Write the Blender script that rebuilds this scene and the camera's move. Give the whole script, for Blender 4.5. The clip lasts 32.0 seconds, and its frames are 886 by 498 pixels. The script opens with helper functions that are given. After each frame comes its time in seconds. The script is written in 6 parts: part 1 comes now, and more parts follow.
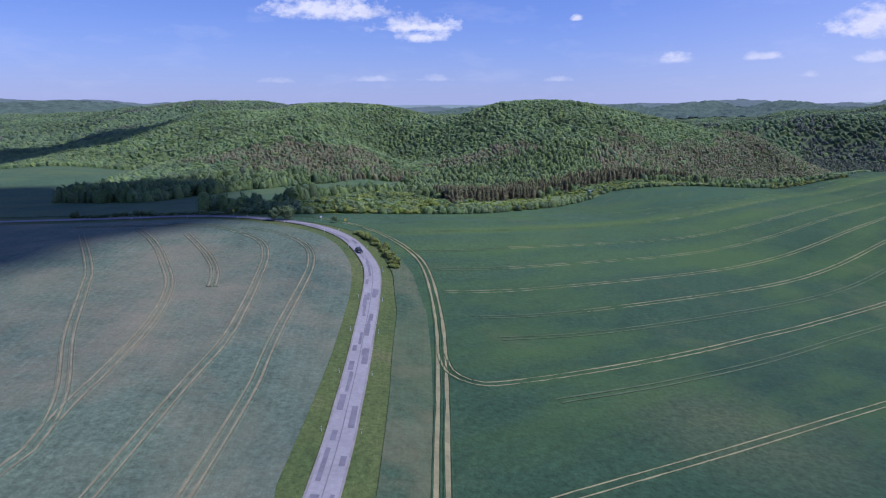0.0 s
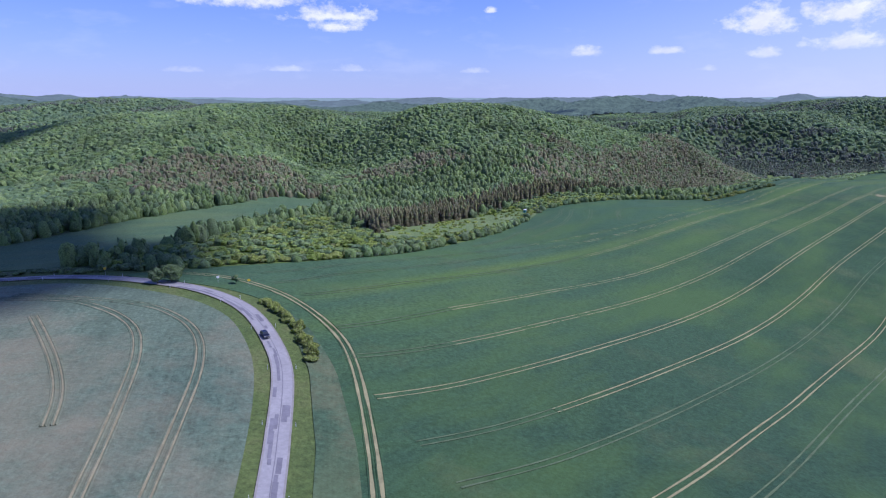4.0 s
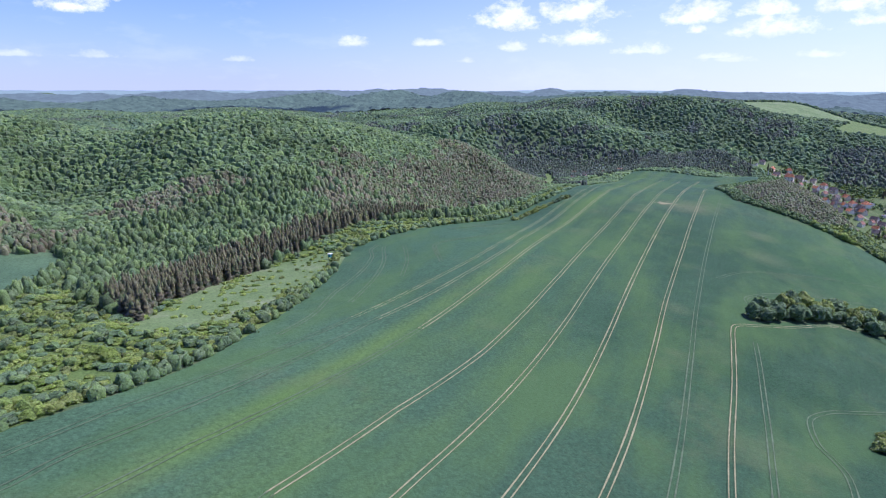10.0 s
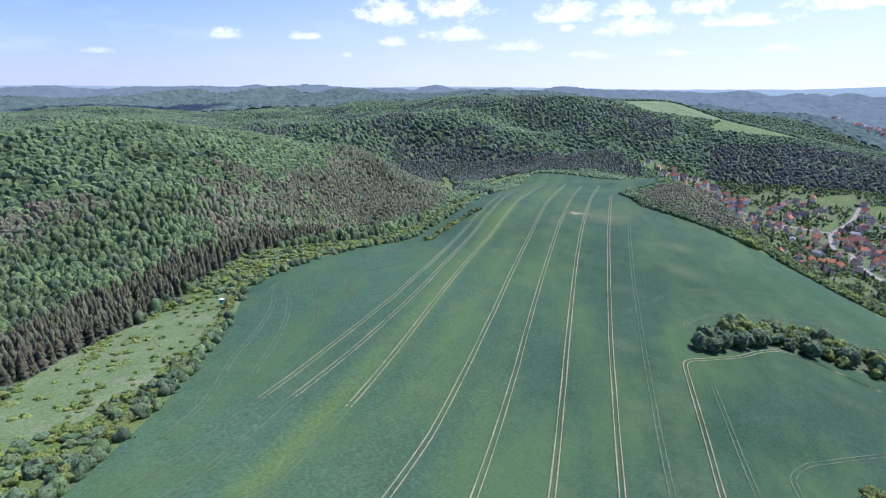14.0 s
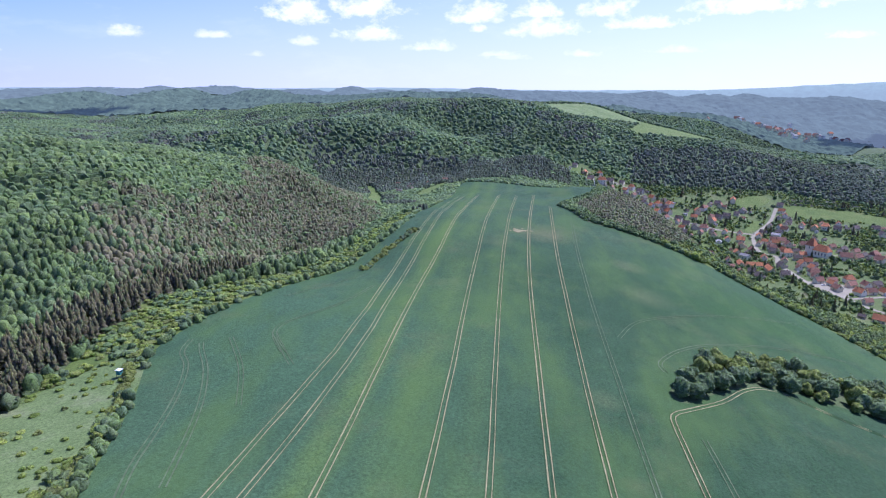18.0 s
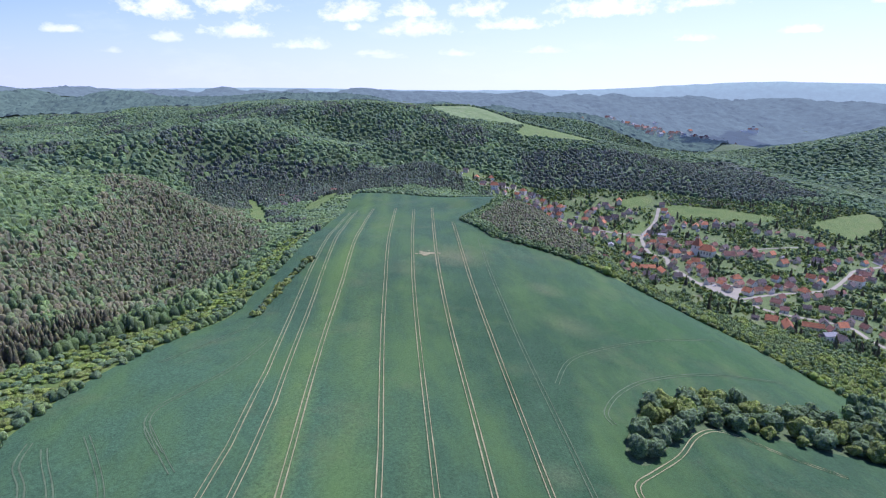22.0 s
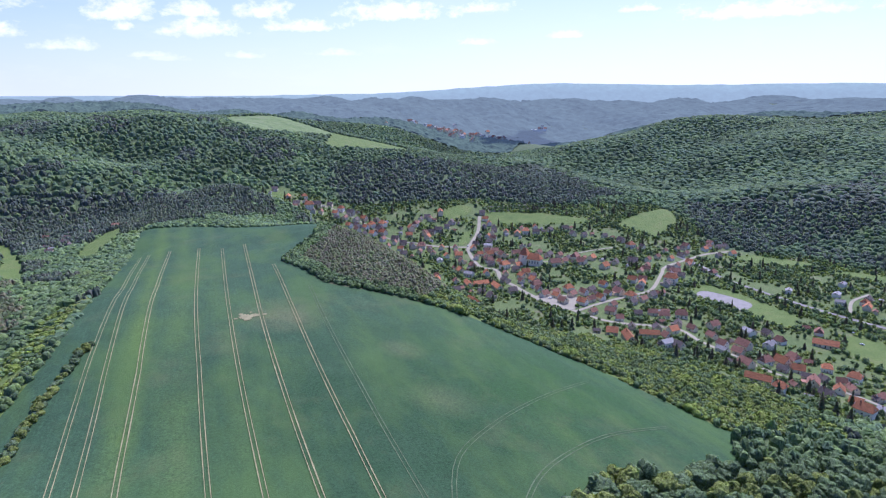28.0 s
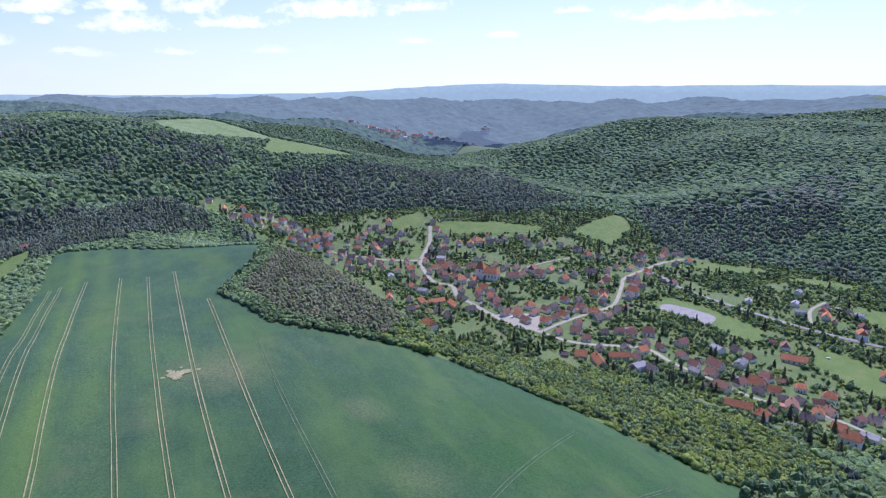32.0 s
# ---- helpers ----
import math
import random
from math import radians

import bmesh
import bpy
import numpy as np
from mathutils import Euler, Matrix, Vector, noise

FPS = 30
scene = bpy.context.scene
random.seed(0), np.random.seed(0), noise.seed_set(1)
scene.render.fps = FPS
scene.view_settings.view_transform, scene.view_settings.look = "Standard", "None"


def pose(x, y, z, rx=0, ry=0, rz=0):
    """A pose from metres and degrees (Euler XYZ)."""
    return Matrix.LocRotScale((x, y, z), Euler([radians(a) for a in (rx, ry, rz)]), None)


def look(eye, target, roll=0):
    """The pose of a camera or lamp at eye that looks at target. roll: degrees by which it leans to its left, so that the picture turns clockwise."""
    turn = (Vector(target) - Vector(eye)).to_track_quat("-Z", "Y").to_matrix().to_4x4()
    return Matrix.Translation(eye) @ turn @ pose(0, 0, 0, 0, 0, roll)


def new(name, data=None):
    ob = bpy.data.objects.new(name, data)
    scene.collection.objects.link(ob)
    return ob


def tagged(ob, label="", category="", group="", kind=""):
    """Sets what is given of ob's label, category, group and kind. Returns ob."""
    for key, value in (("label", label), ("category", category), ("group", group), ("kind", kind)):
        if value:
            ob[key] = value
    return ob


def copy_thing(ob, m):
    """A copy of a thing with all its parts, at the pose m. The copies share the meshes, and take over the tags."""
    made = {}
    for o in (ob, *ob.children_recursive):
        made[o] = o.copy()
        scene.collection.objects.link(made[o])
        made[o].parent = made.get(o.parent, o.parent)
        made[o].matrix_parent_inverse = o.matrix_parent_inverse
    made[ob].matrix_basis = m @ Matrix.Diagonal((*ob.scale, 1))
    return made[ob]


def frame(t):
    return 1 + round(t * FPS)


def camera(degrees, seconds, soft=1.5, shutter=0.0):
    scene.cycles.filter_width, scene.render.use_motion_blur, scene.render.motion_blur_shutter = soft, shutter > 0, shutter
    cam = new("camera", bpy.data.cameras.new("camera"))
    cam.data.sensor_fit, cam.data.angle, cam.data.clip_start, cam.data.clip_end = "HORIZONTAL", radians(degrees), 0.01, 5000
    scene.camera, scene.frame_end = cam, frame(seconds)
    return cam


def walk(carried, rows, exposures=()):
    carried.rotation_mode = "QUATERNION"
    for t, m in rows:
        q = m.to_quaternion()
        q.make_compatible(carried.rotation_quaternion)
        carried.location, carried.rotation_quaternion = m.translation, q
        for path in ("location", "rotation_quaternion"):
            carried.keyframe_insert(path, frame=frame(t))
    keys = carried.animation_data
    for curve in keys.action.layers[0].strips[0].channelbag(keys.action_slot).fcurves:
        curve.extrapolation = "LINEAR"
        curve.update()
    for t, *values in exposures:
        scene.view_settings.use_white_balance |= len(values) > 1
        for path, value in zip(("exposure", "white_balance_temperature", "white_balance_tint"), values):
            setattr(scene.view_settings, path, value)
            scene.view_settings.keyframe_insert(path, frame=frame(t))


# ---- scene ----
import itertools

cam = camera(69.5, 32.0, soft=1.2)
# seconds, place, yaw, pitch, roll
PATH = (
    (0, 0.0, -0.0, 55.0, -0.00, -12.00, 0.16),
    (0.5, -0.3, 6.2, 56.6, -0.21, -12.10, 0.18),
    (1, -0.6, 12.4, 58.3, -0.33, -12.16, 0.19),
    (1.5, -0.9, 18.5, 60.0, -0.44, -12.22, 0.20),
    (2, -1.1, 24.6, 61.8, -0.58, -12.28, 0.22),
    (2.5, -1.2, 30.5, 63.6, -1.16, -12.37, 0.24),
    (3, -1.4, 36.5, 65.5, -3.08, -12.49, 0.26),
    (3.5, -1.7, 42.4, 67.4, -5.14, -12.59, 0.27),
    (4, -2.0, 48.4, 69.4, -7.23, -12.73, 0.30),
    (4.5, -2.2, 54.5, 71.3, -9.25, -12.86, 0.35),
    (6.5, -0.7, 78.6, 78.3, -16.19, -13.14, 0.39),
    (7, -0.2, 85.0, 80.0, -17.96, -13.18, 0.36),
    (7.5, 0.3, 91.3, 81.6, -19.92, -13.23, 0.30),
    (8, 0.9, 97.7, 83.2, -21.93, -13.28, 0.23),
    (8.5, 1.6, 104.1, 84.6, -24.06, -13.35, 0.17),
    (9, 2.4, 110.8, 86.0, -25.26, -13.38, 0.17),
    (9.5, 3.2, 117.5, 87.3, -25.73, -13.43, 0.21),
    (10, 4.0, 124.3, 88.6, -27.00, -13.49, 0.22),
    (10.5, 5.0, 131.1, 89.8, -28.33, -13.55, 0.23),
    (11, 6.1, 137.8, 91.0, -29.63, -13.61, 0.25),
    (11.5, 7.3, 144.4, 92.1, -30.92, -13.67, 0.29),
    (12, 8.7, 151.0, 93.2, -32.47, -13.72, 0.31),
    (12.5, 10.2, 157.5, 94.3, -33.88, -13.76, 0.35),
    (13, 11.9, 163.9, 95.3, -34.88, -13.83, 0.39),
    (13.5, 13.7, 170.3, 96.4, -35.93, -13.85, 0.38),
    (14, 15.8, 176.5, 97.5, -37.32, -13.86, 0.36),
    (14.5, 17.9, 182.7, 98.5, -38.49, -13.89, 0.35),
    (16.5, 28.5, 206.2, 101.9, -41.68, -13.84, 0.31),
    (17, 31.2, 211.8, 103.0, -42.65, -13.82, 0.27),
    (17.5, 34.0, 217.3, 104.1, -43.61, -13.83, 0.24),
    (18, 36.9, 222.8, 105.2, -44.68, -13.84, 0.24),
    (18.5, 40.0, 228.3, 106.3, -45.88, -13.85, 0.26),
    (19, 43.1, 233.9, 107.4, -47.09, -13.86, 0.28),
    (19.5, 46.4, 239.6, 108.5, -48.13, -13.90, 0.32),
    (20, 49.9, 245.3, 109.5, -49.43, -13.92, 0.32),
    (20.5, 53.4, 250.9, 110.5, -50.83, -13.93, 0.33),
    (21, 57.2, 256.5, 111.6, -52.46, -13.92, 0.29),
    (21.5, 61.2, 262.0, 112.6, -53.86, -13.91, 0.25),
    (22, 65.4, 267.3, 113.6, -55.32, -13.90, 0.17),
    (22.5, 69.8, 272.7, 114.5, -57.10, -13.89, 0.09),
    (23, 74.2, 278.1, 115.5, -59.09, -13.86, 0.03),
    (23.5, 78.5, 283.3, 116.4, -60.99, -13.83, -0.07),
    (24, 83.0, 288.2, 117.2, -62.80, -13.80, -0.19),
    (24.5, 87.9, 292.9, 118.1, -64.59, -13.76, -0.35),
    (25, 93.1, 297.4, 119.0, -66.11, -13.76, -0.49),
    (25.5, 98.5, 301.7, 120.0, -68.50, -13.76, -0.66),
    (26, 104.1, 306.0, 121.0, -71.02, -13.79, -0.78),
    (26.5, 109.6, 310.3, 121.9, -72.48, -13.82, -0.77),
    (28.5, 134.5, 326.2, 125.8, -72.80, -13.79, -0.66),
    (29, 140.6, 329.9, 126.8, -72.82, -13.82, -0.55),
    (29.5, 146.7, 333.6, 127.8, -73.40, -13.86, -0.49),
    (30, 152.8, 337.2, 128.9, -74.70, -13.89, -0.48),
    (30.5, 158.9, 340.6, 129.9, -75.31, -13.89, -0.47),
    (31, 165.1, 343.9, 130.9, -76.09, -13.93, -0.43),
    (31.5, 171.2, 347.1, 131.9, -77.09, -13.93, -0.44),
    (32, 177.3, 350.3, 132.8, -78.16, -13.94, -0.42),
)
walk(cam, [(t, pose(x, y, z, 90 + pitch, 0, yaw) @ pose(0, 0, 0, 0, 0, roll)) for t, x, y, z, yaw, pitch, roll in PATH],
     exposures=((0, -0.28, 5500, 23), (4.5, 0.0, 5460, 23), (9, 0.3, 5460, 24), (16, 0.41, 5440, 24), (24, 0.38, 5500, 24), (32, 0.38, 5440, 24)))


# ---- daylight ----
SUN_BEARING, SUN_HEIGHT = 100.0, 56.0
world = bpy.data.worlds.new("sky")
scene.world = world
world.use_nodes = True
# bearing, height above the horizon, width and depth of each fair-weather cloud, in degrees
CLOUDS_EAST = ((-9.3, 8.7, 9.6, 1.9), (-2.4, 7.5, 6.6, 1.3), (-1.9, 6.5, 4.2, 1.0), (19.4, 4.5, 2.4, 0.8), (25.7, 4.5, 2.8, 0.6),
               (11.2, 7.8, 1.0, 0.4), (-14.2, 2.7, 2.6, 0.4), (-6.1, 2.9, 3.6, 0.4), (-0.5, 3.0, 3.2, 0.5), (10.0, 2.9, 2.0, 0.4),
               (32.6, 6.8, 5.4, 2.2), (37.9, 7.1, 6.2, 1.9), (38.5, 4.9, 5.4, 1.3), (33.0, 4.2, 2.3, 0.8), (29.0, 3.0, 1.6, 0.4))
CLOUDS_SOUTH = ((47.5, 6.6, 4.6, 1.7), (47.6, 5.3, 1.4, 0.7), (52.6, 6.7, 4.4, 1.2), (53.0, 5.4, 5.4, 1.5), (49.2, 3.2, 3.0, 0.4),
                (43.7, 3.8, 4.0, 0.7), (58.0, 6.8, 4.4, 1.3), (60.9, 5.6, 6.4, 0.9), (69.2, 6.8, 9.2, 1.4), (50.2, 2.9, 2.8, 0.4),
                (56.5, 3.2, 2.6, 0.5), (76.9, 7.0, 4.6, 0.9), (89.4, 6.5, 2.6, 0.6), (75.9, 4.2, 3.0, 0.5), (83.4, 4.6, 3.0, 0.5),
                (98.7, 6.0, 12.0, 1.2), (64.0, 3.4, 4.0, 0.5), (-40, 14, 12, 4), (60, 17, 16, 5), (120, 15, 15, 5), (20, 22, 14, 5))


def sky_nodes():
    nt = world.node_tree
    nt.nodes.clear()
    link = nt.links.new

    def maths(op, a, b=None, clamp=False):
        n = nt.nodes.new("ShaderNodeMath")
        n.operation, n.use_clamp = op, clamp
        for i, v in enumerate((a, b)):
            if v is None:
                continue
            if isinstance(v, (int, float)):
                n.inputs[i].default_value = v
            else:
                link(v, n.inputs[i])
        return n.outputs[0]

    def mixed(fac, a, b, how="MIX"):
        m = nt.nodes.new("ShaderNodeMix")
        m.data_type, m.blend_type = "RGBA", how
        for src, slot in ((fac, m.inputs[0]), (a, m.inputs[6]), (b, m.inputs[7])):
            if isinstance(src, (int, float)):
                slot.default_value = src
            elif isinstance(src, tuple):
                slot.default_value = (*src, 1)
            else:
                link(src, slot)
        return m.outputs[2]

    out = nt.nodes.new("ShaderNodeOutputWorld")
    bg = nt.nodes.new("ShaderNodeBackground")
    sky = nt.nodes.new("ShaderNodeTexSky")
    sky.sky_type, sky.sun_disc = "NISHITA", False
    sky.sun_elevation, sky.sun_rotation = radians(SUN_HEIGHT), radians(SUN_BEARING)
    sky.altitude, sky.air_density, sky.dust_density, sky.ozone_density = 300, 1.0, 0.6, 2.0
    way = nt.nodes.new("ShaderNodeTexCoord").outputs["Generated"]
    split = nt.nodes.new("ShaderNodeSeparateXYZ")
    link(way, split.inputs[0])
    up = split.outputs[2]
    # moist air whitens the sky towards the ground, more so below the sun
    dot = nt.nodes.new("ShaderNodeVectorMath")
    dot.operation = "DOT_PRODUCT"
    dot.inputs[1].default_value = (math.sin(radians(SUN_BEARING)), math.cos(radians(SUN_BEARING)), 0)
    link(way, dot.inputs[0])
    sunward = maths("MAXIMUM", dot.outputs["Value"], 0.0)
    depth = maths("ADD", 0.055, maths("MULTIPLY", sunward, 0.16))
    haze = maths("POWER", 2.718, maths("MULTIPLY", maths("DIVIDE", maths("MAXIMUM", up, 0.0), depth), -1.0))
    blue = mixed(1.0, sky.outputs[0], (0.80, 0.90, 1.40), "MULTIPLY")
    air = mixed(sunward, (5.2, 5.7, 8.2), (8.2, 8.6, 9.4))
    col = mixed(maths("MULTIPLY", haze, 0.93), blue, air)
    near = None
    for b, e, w, h in CLOUDS_EAST + CLOUDS_SOUTH:
        m = nt.nodes.new("ShaderNodeMapping")
        m.vector_type = "TEXTURE"
        m.inputs["Rotation"].default_value = (radians(e - 0.28 * h), 0, -radians(b))
        m.inputs["Scale"].default_value = (radians(w) * 0.58, 400, radians(h) * 0.85)
        link(way, m.inputs["Vector"])
        s = nt.nodes.new("ShaderNodeSeparateXYZ")
        link(m.outputs[0], s.inputs[0])
        # flat below, domed above
        lift = maths("MAXIMUM", s.outputs[2], maths("MULTIPLY", s.outputs[2], -2.4))
        l = maths("ADD", maths("MULTIPLY", s.outputs[0], s.outputs[0]), maths("MULTIPLY", lift, lift))
        near = l if near is None else maths("MINIMUM", near, l)
    near = maths("POWER", near, 0.5)

    def puffs(scale, detail, squash):
        n = nt.nodes.new("ShaderNodeTexNoise")
        n.inputs["Scale"].default_value, n.inputs["Detail"].default_value, n.inputs["Roughness"].default_value = scale, detail, 0.62
        m = nt.nodes.new("ShaderNodeMapping")
        m.inputs["Scale"].default_value = (1, 1, squash)
        link(way, m.inputs["Vector"])
        link(m.outputs[0], n.inputs["Vector"])
        return n.outputs["Fac"]

    edge = maths("ADD", near, maths("MULTIPLY", maths("SUBTRACT", puffs(46, 7, 1.6), 0.5), 2.6))
    mask = maths("MULTIPLY", maths("SUBTRACT", 1.0, edge), 1.3, True)
    wisps = maths("MULTIPLY", maths("SUBTRACT", puffs(9, 8, 3.2), 0.53), 2.2, True)
    white = mixed(puffs(26, 5, 1.4), (6.6, 6.7, 7.6), (12.5, 12.3, 12.0))
    col = mixed(maths("MULTIPLY", wisps, 0.35), col, (8.4, 8.6, 9.4))
    faint = maths("ADD", 0.3, maths("MULTIPLY", maths("SUBTRACT", up, 0.045), 14.0, True), True)
    col = mixed(maths("MULTIPLY", maths("MULTIPLY", mask, faint), 0.93), col, white)
    link(col, bg.inputs["Color"])
    bg.inputs["Strength"].default_value = 0.1
    link(bg.outputs[0], out.inputs["Surface"])


sky_nodes()
sun = new("sun", bpy.data.lights.new("sun", "SUN"))
sun.data.energy, sun.data.angle, sun.data.color = 4.4, radians(1.0), (1.0, 0.96, 0.9)
s_b, s_h = radians(SUN_BEARING), radians(SUN_HEIGHT)
sun.matrix_world = look((0, 0, 900), (-math.sin(s_b) * math.cos(s_h), -math.cos(s_b) * math.cos(s_h), 900 - math.sin(s_h)))

# ---- materials ----
def material(name, rough=0.9, spec=0.2):
    m = bpy.data.materials.new(name)
    m.use_nodes = True
    b = m.node_tree.nodes["Principled BSDF"]
    b.inputs["Roughness"].default_value = rough
    b.inputs["Specular IOR Level"].default_value = spec
    return m, m.node_tree, b


def node(nt, kind, **values):
    n = nt.nodes.new(kind)
    for key, v in values.items():
        n.inputs[key.replace("_", " ")].default_value = v
    return n


def coords(nt):
    return nt.nodes.new("ShaderNodeNewGeometry").outputs["Position"]


def speckle(nt, scale, detail=4.0, rough=0.6, stretch=None, place=None):
    """A noise of the given scale per metre."""
    n = node(nt, "ShaderNodeTexNoise", Scale=scale, Detail=detail, Roughness=rough)
    src = place or coords(nt)
    if stretch:
        m = nt.nodes.new("ShaderNodeMapping")
        m.vector_type = "TEXTURE"
        m.inputs["Scale"].default_value, m.inputs["Rotation"].default_value = stretch[0], (0, 0, radians(stretch[1]))
        nt.links.new(src, m.inputs["Vector"])
        src = m.outputs[0]
    nt.links.new(src, n.inputs["Vector"])
    return n.outputs["Fac"]


def ramp(nt, fac, *stops):
    r = nt.nodes.new("ShaderNodeValToRGB")
    while len(r.color_ramp.elements) < len(stops):
        r.color_ramp.elements.new(0.5)
    for e, (p, c) in zip(r.color_ramp.elements, stops):
        e.position, e.color = p, (*c, 1) if len(c) == 3 else c
    nt.links.new(fac, r.inputs["Fac"])
    return r.outputs["Color"]


def blend(nt, fac, a, b, how="MIX"):
    m = nt.nodes.new("ShaderNodeMix")
    m.data_type, m.blend_type = "RGBA", how
    for src, slot in ((fac, m.inputs[0]), (a, m.inputs[6]), (b, m.inputs[7])):
        if isinstance(src, (int, float)):
            slot.default_value = src
        elif isinstance(src, tuple):
            slot.default_value = (*src, 1)
        else:
            nt.links.new(src, slot)
    return m.outputs[2]


def grey(v):
    return (v, v, v)


def relief(nt, b, fac, strength, distance):
    n = node(nt, "ShaderNodeBump", Strength=strength, Distance=distance)
    nt.links.new(fac, n.inputs["Height"])
    nt.links.new(n.outputs[0], b.inputs["Normal"])


def paint(nt, b, colour):
    nt.links.new(colour, b.inputs["Base Color"])


def muted(c, by=0.10):
    """Takes some of the saturation out of a green."""
    y = 0.3 * c[0] + 0.6 * c[1] + 0.1 * c[2]
    return tuple(v + (y - v) * by for v in c)


def crop_material(name, low, high, pale, patches, tilt, thin=0.5, stands=(), bands=()):
    """Young cereal: rows, thin places, yellowish and bleached patches. stands: plan, reach and colour of thin growth or
    of painted-in light and dark; bands: distance across the rows, width, strength and colour.
    """
    m, nt, b = material(name, 0.8, 0.12)
    big = ramp(nt, speckle(nt, 0.012, 3), (0.35, muted(low)), (0.65, muted(high)))
    fine = ramp(nt, speckle(nt, 0.8, 4, 0.8), (0.33, grey(0.62)), (0.67, grey(1.28)))
    c = blend(nt, 1.0, big, fine, "MULTIPLY")
    blotch = ramp(nt, speckle(nt, 0.09, 4, 0.7), (0.3, grey(0.86)), (0.7, grey(1.14)))
    c = blend(nt, 1.0, c, blotch, "MULTIPLY")
    rows = ramp(nt, speckle(nt, 1.0, 2, 0.5, ((30, 0.8, 1), tilt)), (0.3, grey(0.9)), (0.7, grey(1.08)))
    c = blend(nt, 1.0, c, rows, "MULTIPLY")
    for stand_tone in stands:
        far = nt.nodes.new("ShaderNodeVectorMath")
        far.operation = "DISTANCE"
        nt.links.new(coords(nt), far.inputs[0])
        far.inputs[1].default_value = stand_tone[0]
        n = nt.nodes.new("ShaderNodeMath")
        n.operation = "DIVIDE"
        nt.links.new(far.outputs["Value"], n.inputs[0])
        n.inputs[1].default_value = stand_tone[1]
        tone_share = blend(nt, 1.0, ramp(nt, n.outputs[0], (0.2, grey(0.9)), (1.0, grey(0.0))), ramp(nt, speckle(nt, 0.05, 4, 0.65), (0.3, grey(0.35)), (0.65, grey(1.0))), "MULTIPLY")
        c = blend(nt, tone_share, c, blend(nt, 1.0, stand_tone[2], fine, "MULTIPLY"))
    if bands:
        across = nt.nodes.new("ShaderNodeVectorMath")
        across.operation = "DOT_PRODUCT"
        nt.links.new(coords(nt), across.inputs[0])
        across.inputs[1].default_value = (-math.sin(radians(tilt)), math.cos(radians(tilt)), 0)
    for middle, width, strength, tint in bands:
        n = nt.nodes.new("ShaderNodeMath")
        n.operation = "SUBTRACT"
        nt.links.new(across.outputs["Value"], n.inputs[0])
        n.inputs[1].default_value = middle
        off = nt.nodes.new("ShaderNodeMath")
        off.operation = "ABSOLUTE"
        nt.links.new(n.outputs[0], off.inputs[0])
        share = nt.nodes.new("ShaderNodeMath")
        share.operation = "DIVIDE"
        nt.links.new(off.outputs[0], share.inputs[0])
        share.inputs[1].default_value = width
        band = blend(nt, 1.0, ramp(nt, share.outputs[0], (0.1, grey(strength)), (1.0, grey(0.0))), ramp(nt, speckle(nt, 0.035, 5, 0.7, ((2.5, 1, 1), tilt)), (0.32, grey(0.2)), (0.62, grey(1.0))), "MULTIPLY")
        c = blend(nt, band, c, blend(nt, 1.0, tint, fine, "MULTIPLY"))
    streak = ramp(nt, speckle(nt, 0.03, 4, 0.6, ((2.6, 1, 1), tilt)), (0.46, grey(0)), (0.65, grey(0.5)))
    c = blend(nt, streak, c, pale)
    bare = ramp(nt, speckle(nt, 0.018, 6, 0.68), (0.62 - thin * 0.25, grey(0)), (0.82 - thin * 0.22, grey(0.3 + 0.5 * thin)))
    c = blend(nt, bare, c, patches)
    paint(nt, b, c)
    relief(nt, b, speckle(nt, 1.4, 3, 0.7), 0.6, 0.4)
    return m


def grass_material(name, a, c, dry):
    m, nt, b = material(name, 0.85, 0.2)
    col = ramp(nt, speckle(nt, 0.05, 5, 0.65), (0.3, muted(a)), (0.55, muted(c)), (0.75, muted(dry)))
    fine = ramp(nt, speckle(nt, 0.9, 4, 0.75), (0.3, grey(0.55)), (0.72, grey(1.3)))
    paint(nt, b, blend(nt, 1.0, col, fine, "MULTIPLY"))
    relief(nt, b, speckle(nt, 1.0, 4, 0.7), 0.8, 0.6)
    return m


def leaf_material(name, *cols, scale=1.1, patch=0.02, spread=1.0, mute=0.10):
    """Foliage: each tree its own shade, with light and dark leaf clumps and stands of lighter and darker trees."""
    m, nt, b = material(name, 0.8, 0.08)
    own = nt.nodes.new("ShaderNodeNewGeometry").outputs["Random Per Island"]
    per = ramp(nt, own, *[(i / max(1, len(cols) - 1), muted(c, mute)) for i, c in enumerate(cols)])
    clump = ramp(nt, speckle(nt, scale, 3, 0.75), (0.34, grey(1 - 0.34 * spread)), (0.68, grey(1 + 0.30 * spread)))
    wide = ramp(nt, speckle(nt, patch, 4, 0.65), (0.32, grey(0.70)), (0.68, grey(1.22)))
    c = blend(nt, 1.0, blend(nt, 1.0, per, clump, "MULTIPLY"), wide, "MULTIPLY")
    paint(nt, b, c)
    # light seeps through the leaves
    b.inputs["Subsurface Weight"].default_value = 0.5
    b.inputs["Subsurface Radius"].default_value = (1.0, 1.2, 0.5)
    b.inputs["Subsurface Scale"].default_value = 1.2
    relief(nt, b, speckle(nt, scale * 1.3, 3, 0.75), 0.7 * spread, 0.6)
    return m


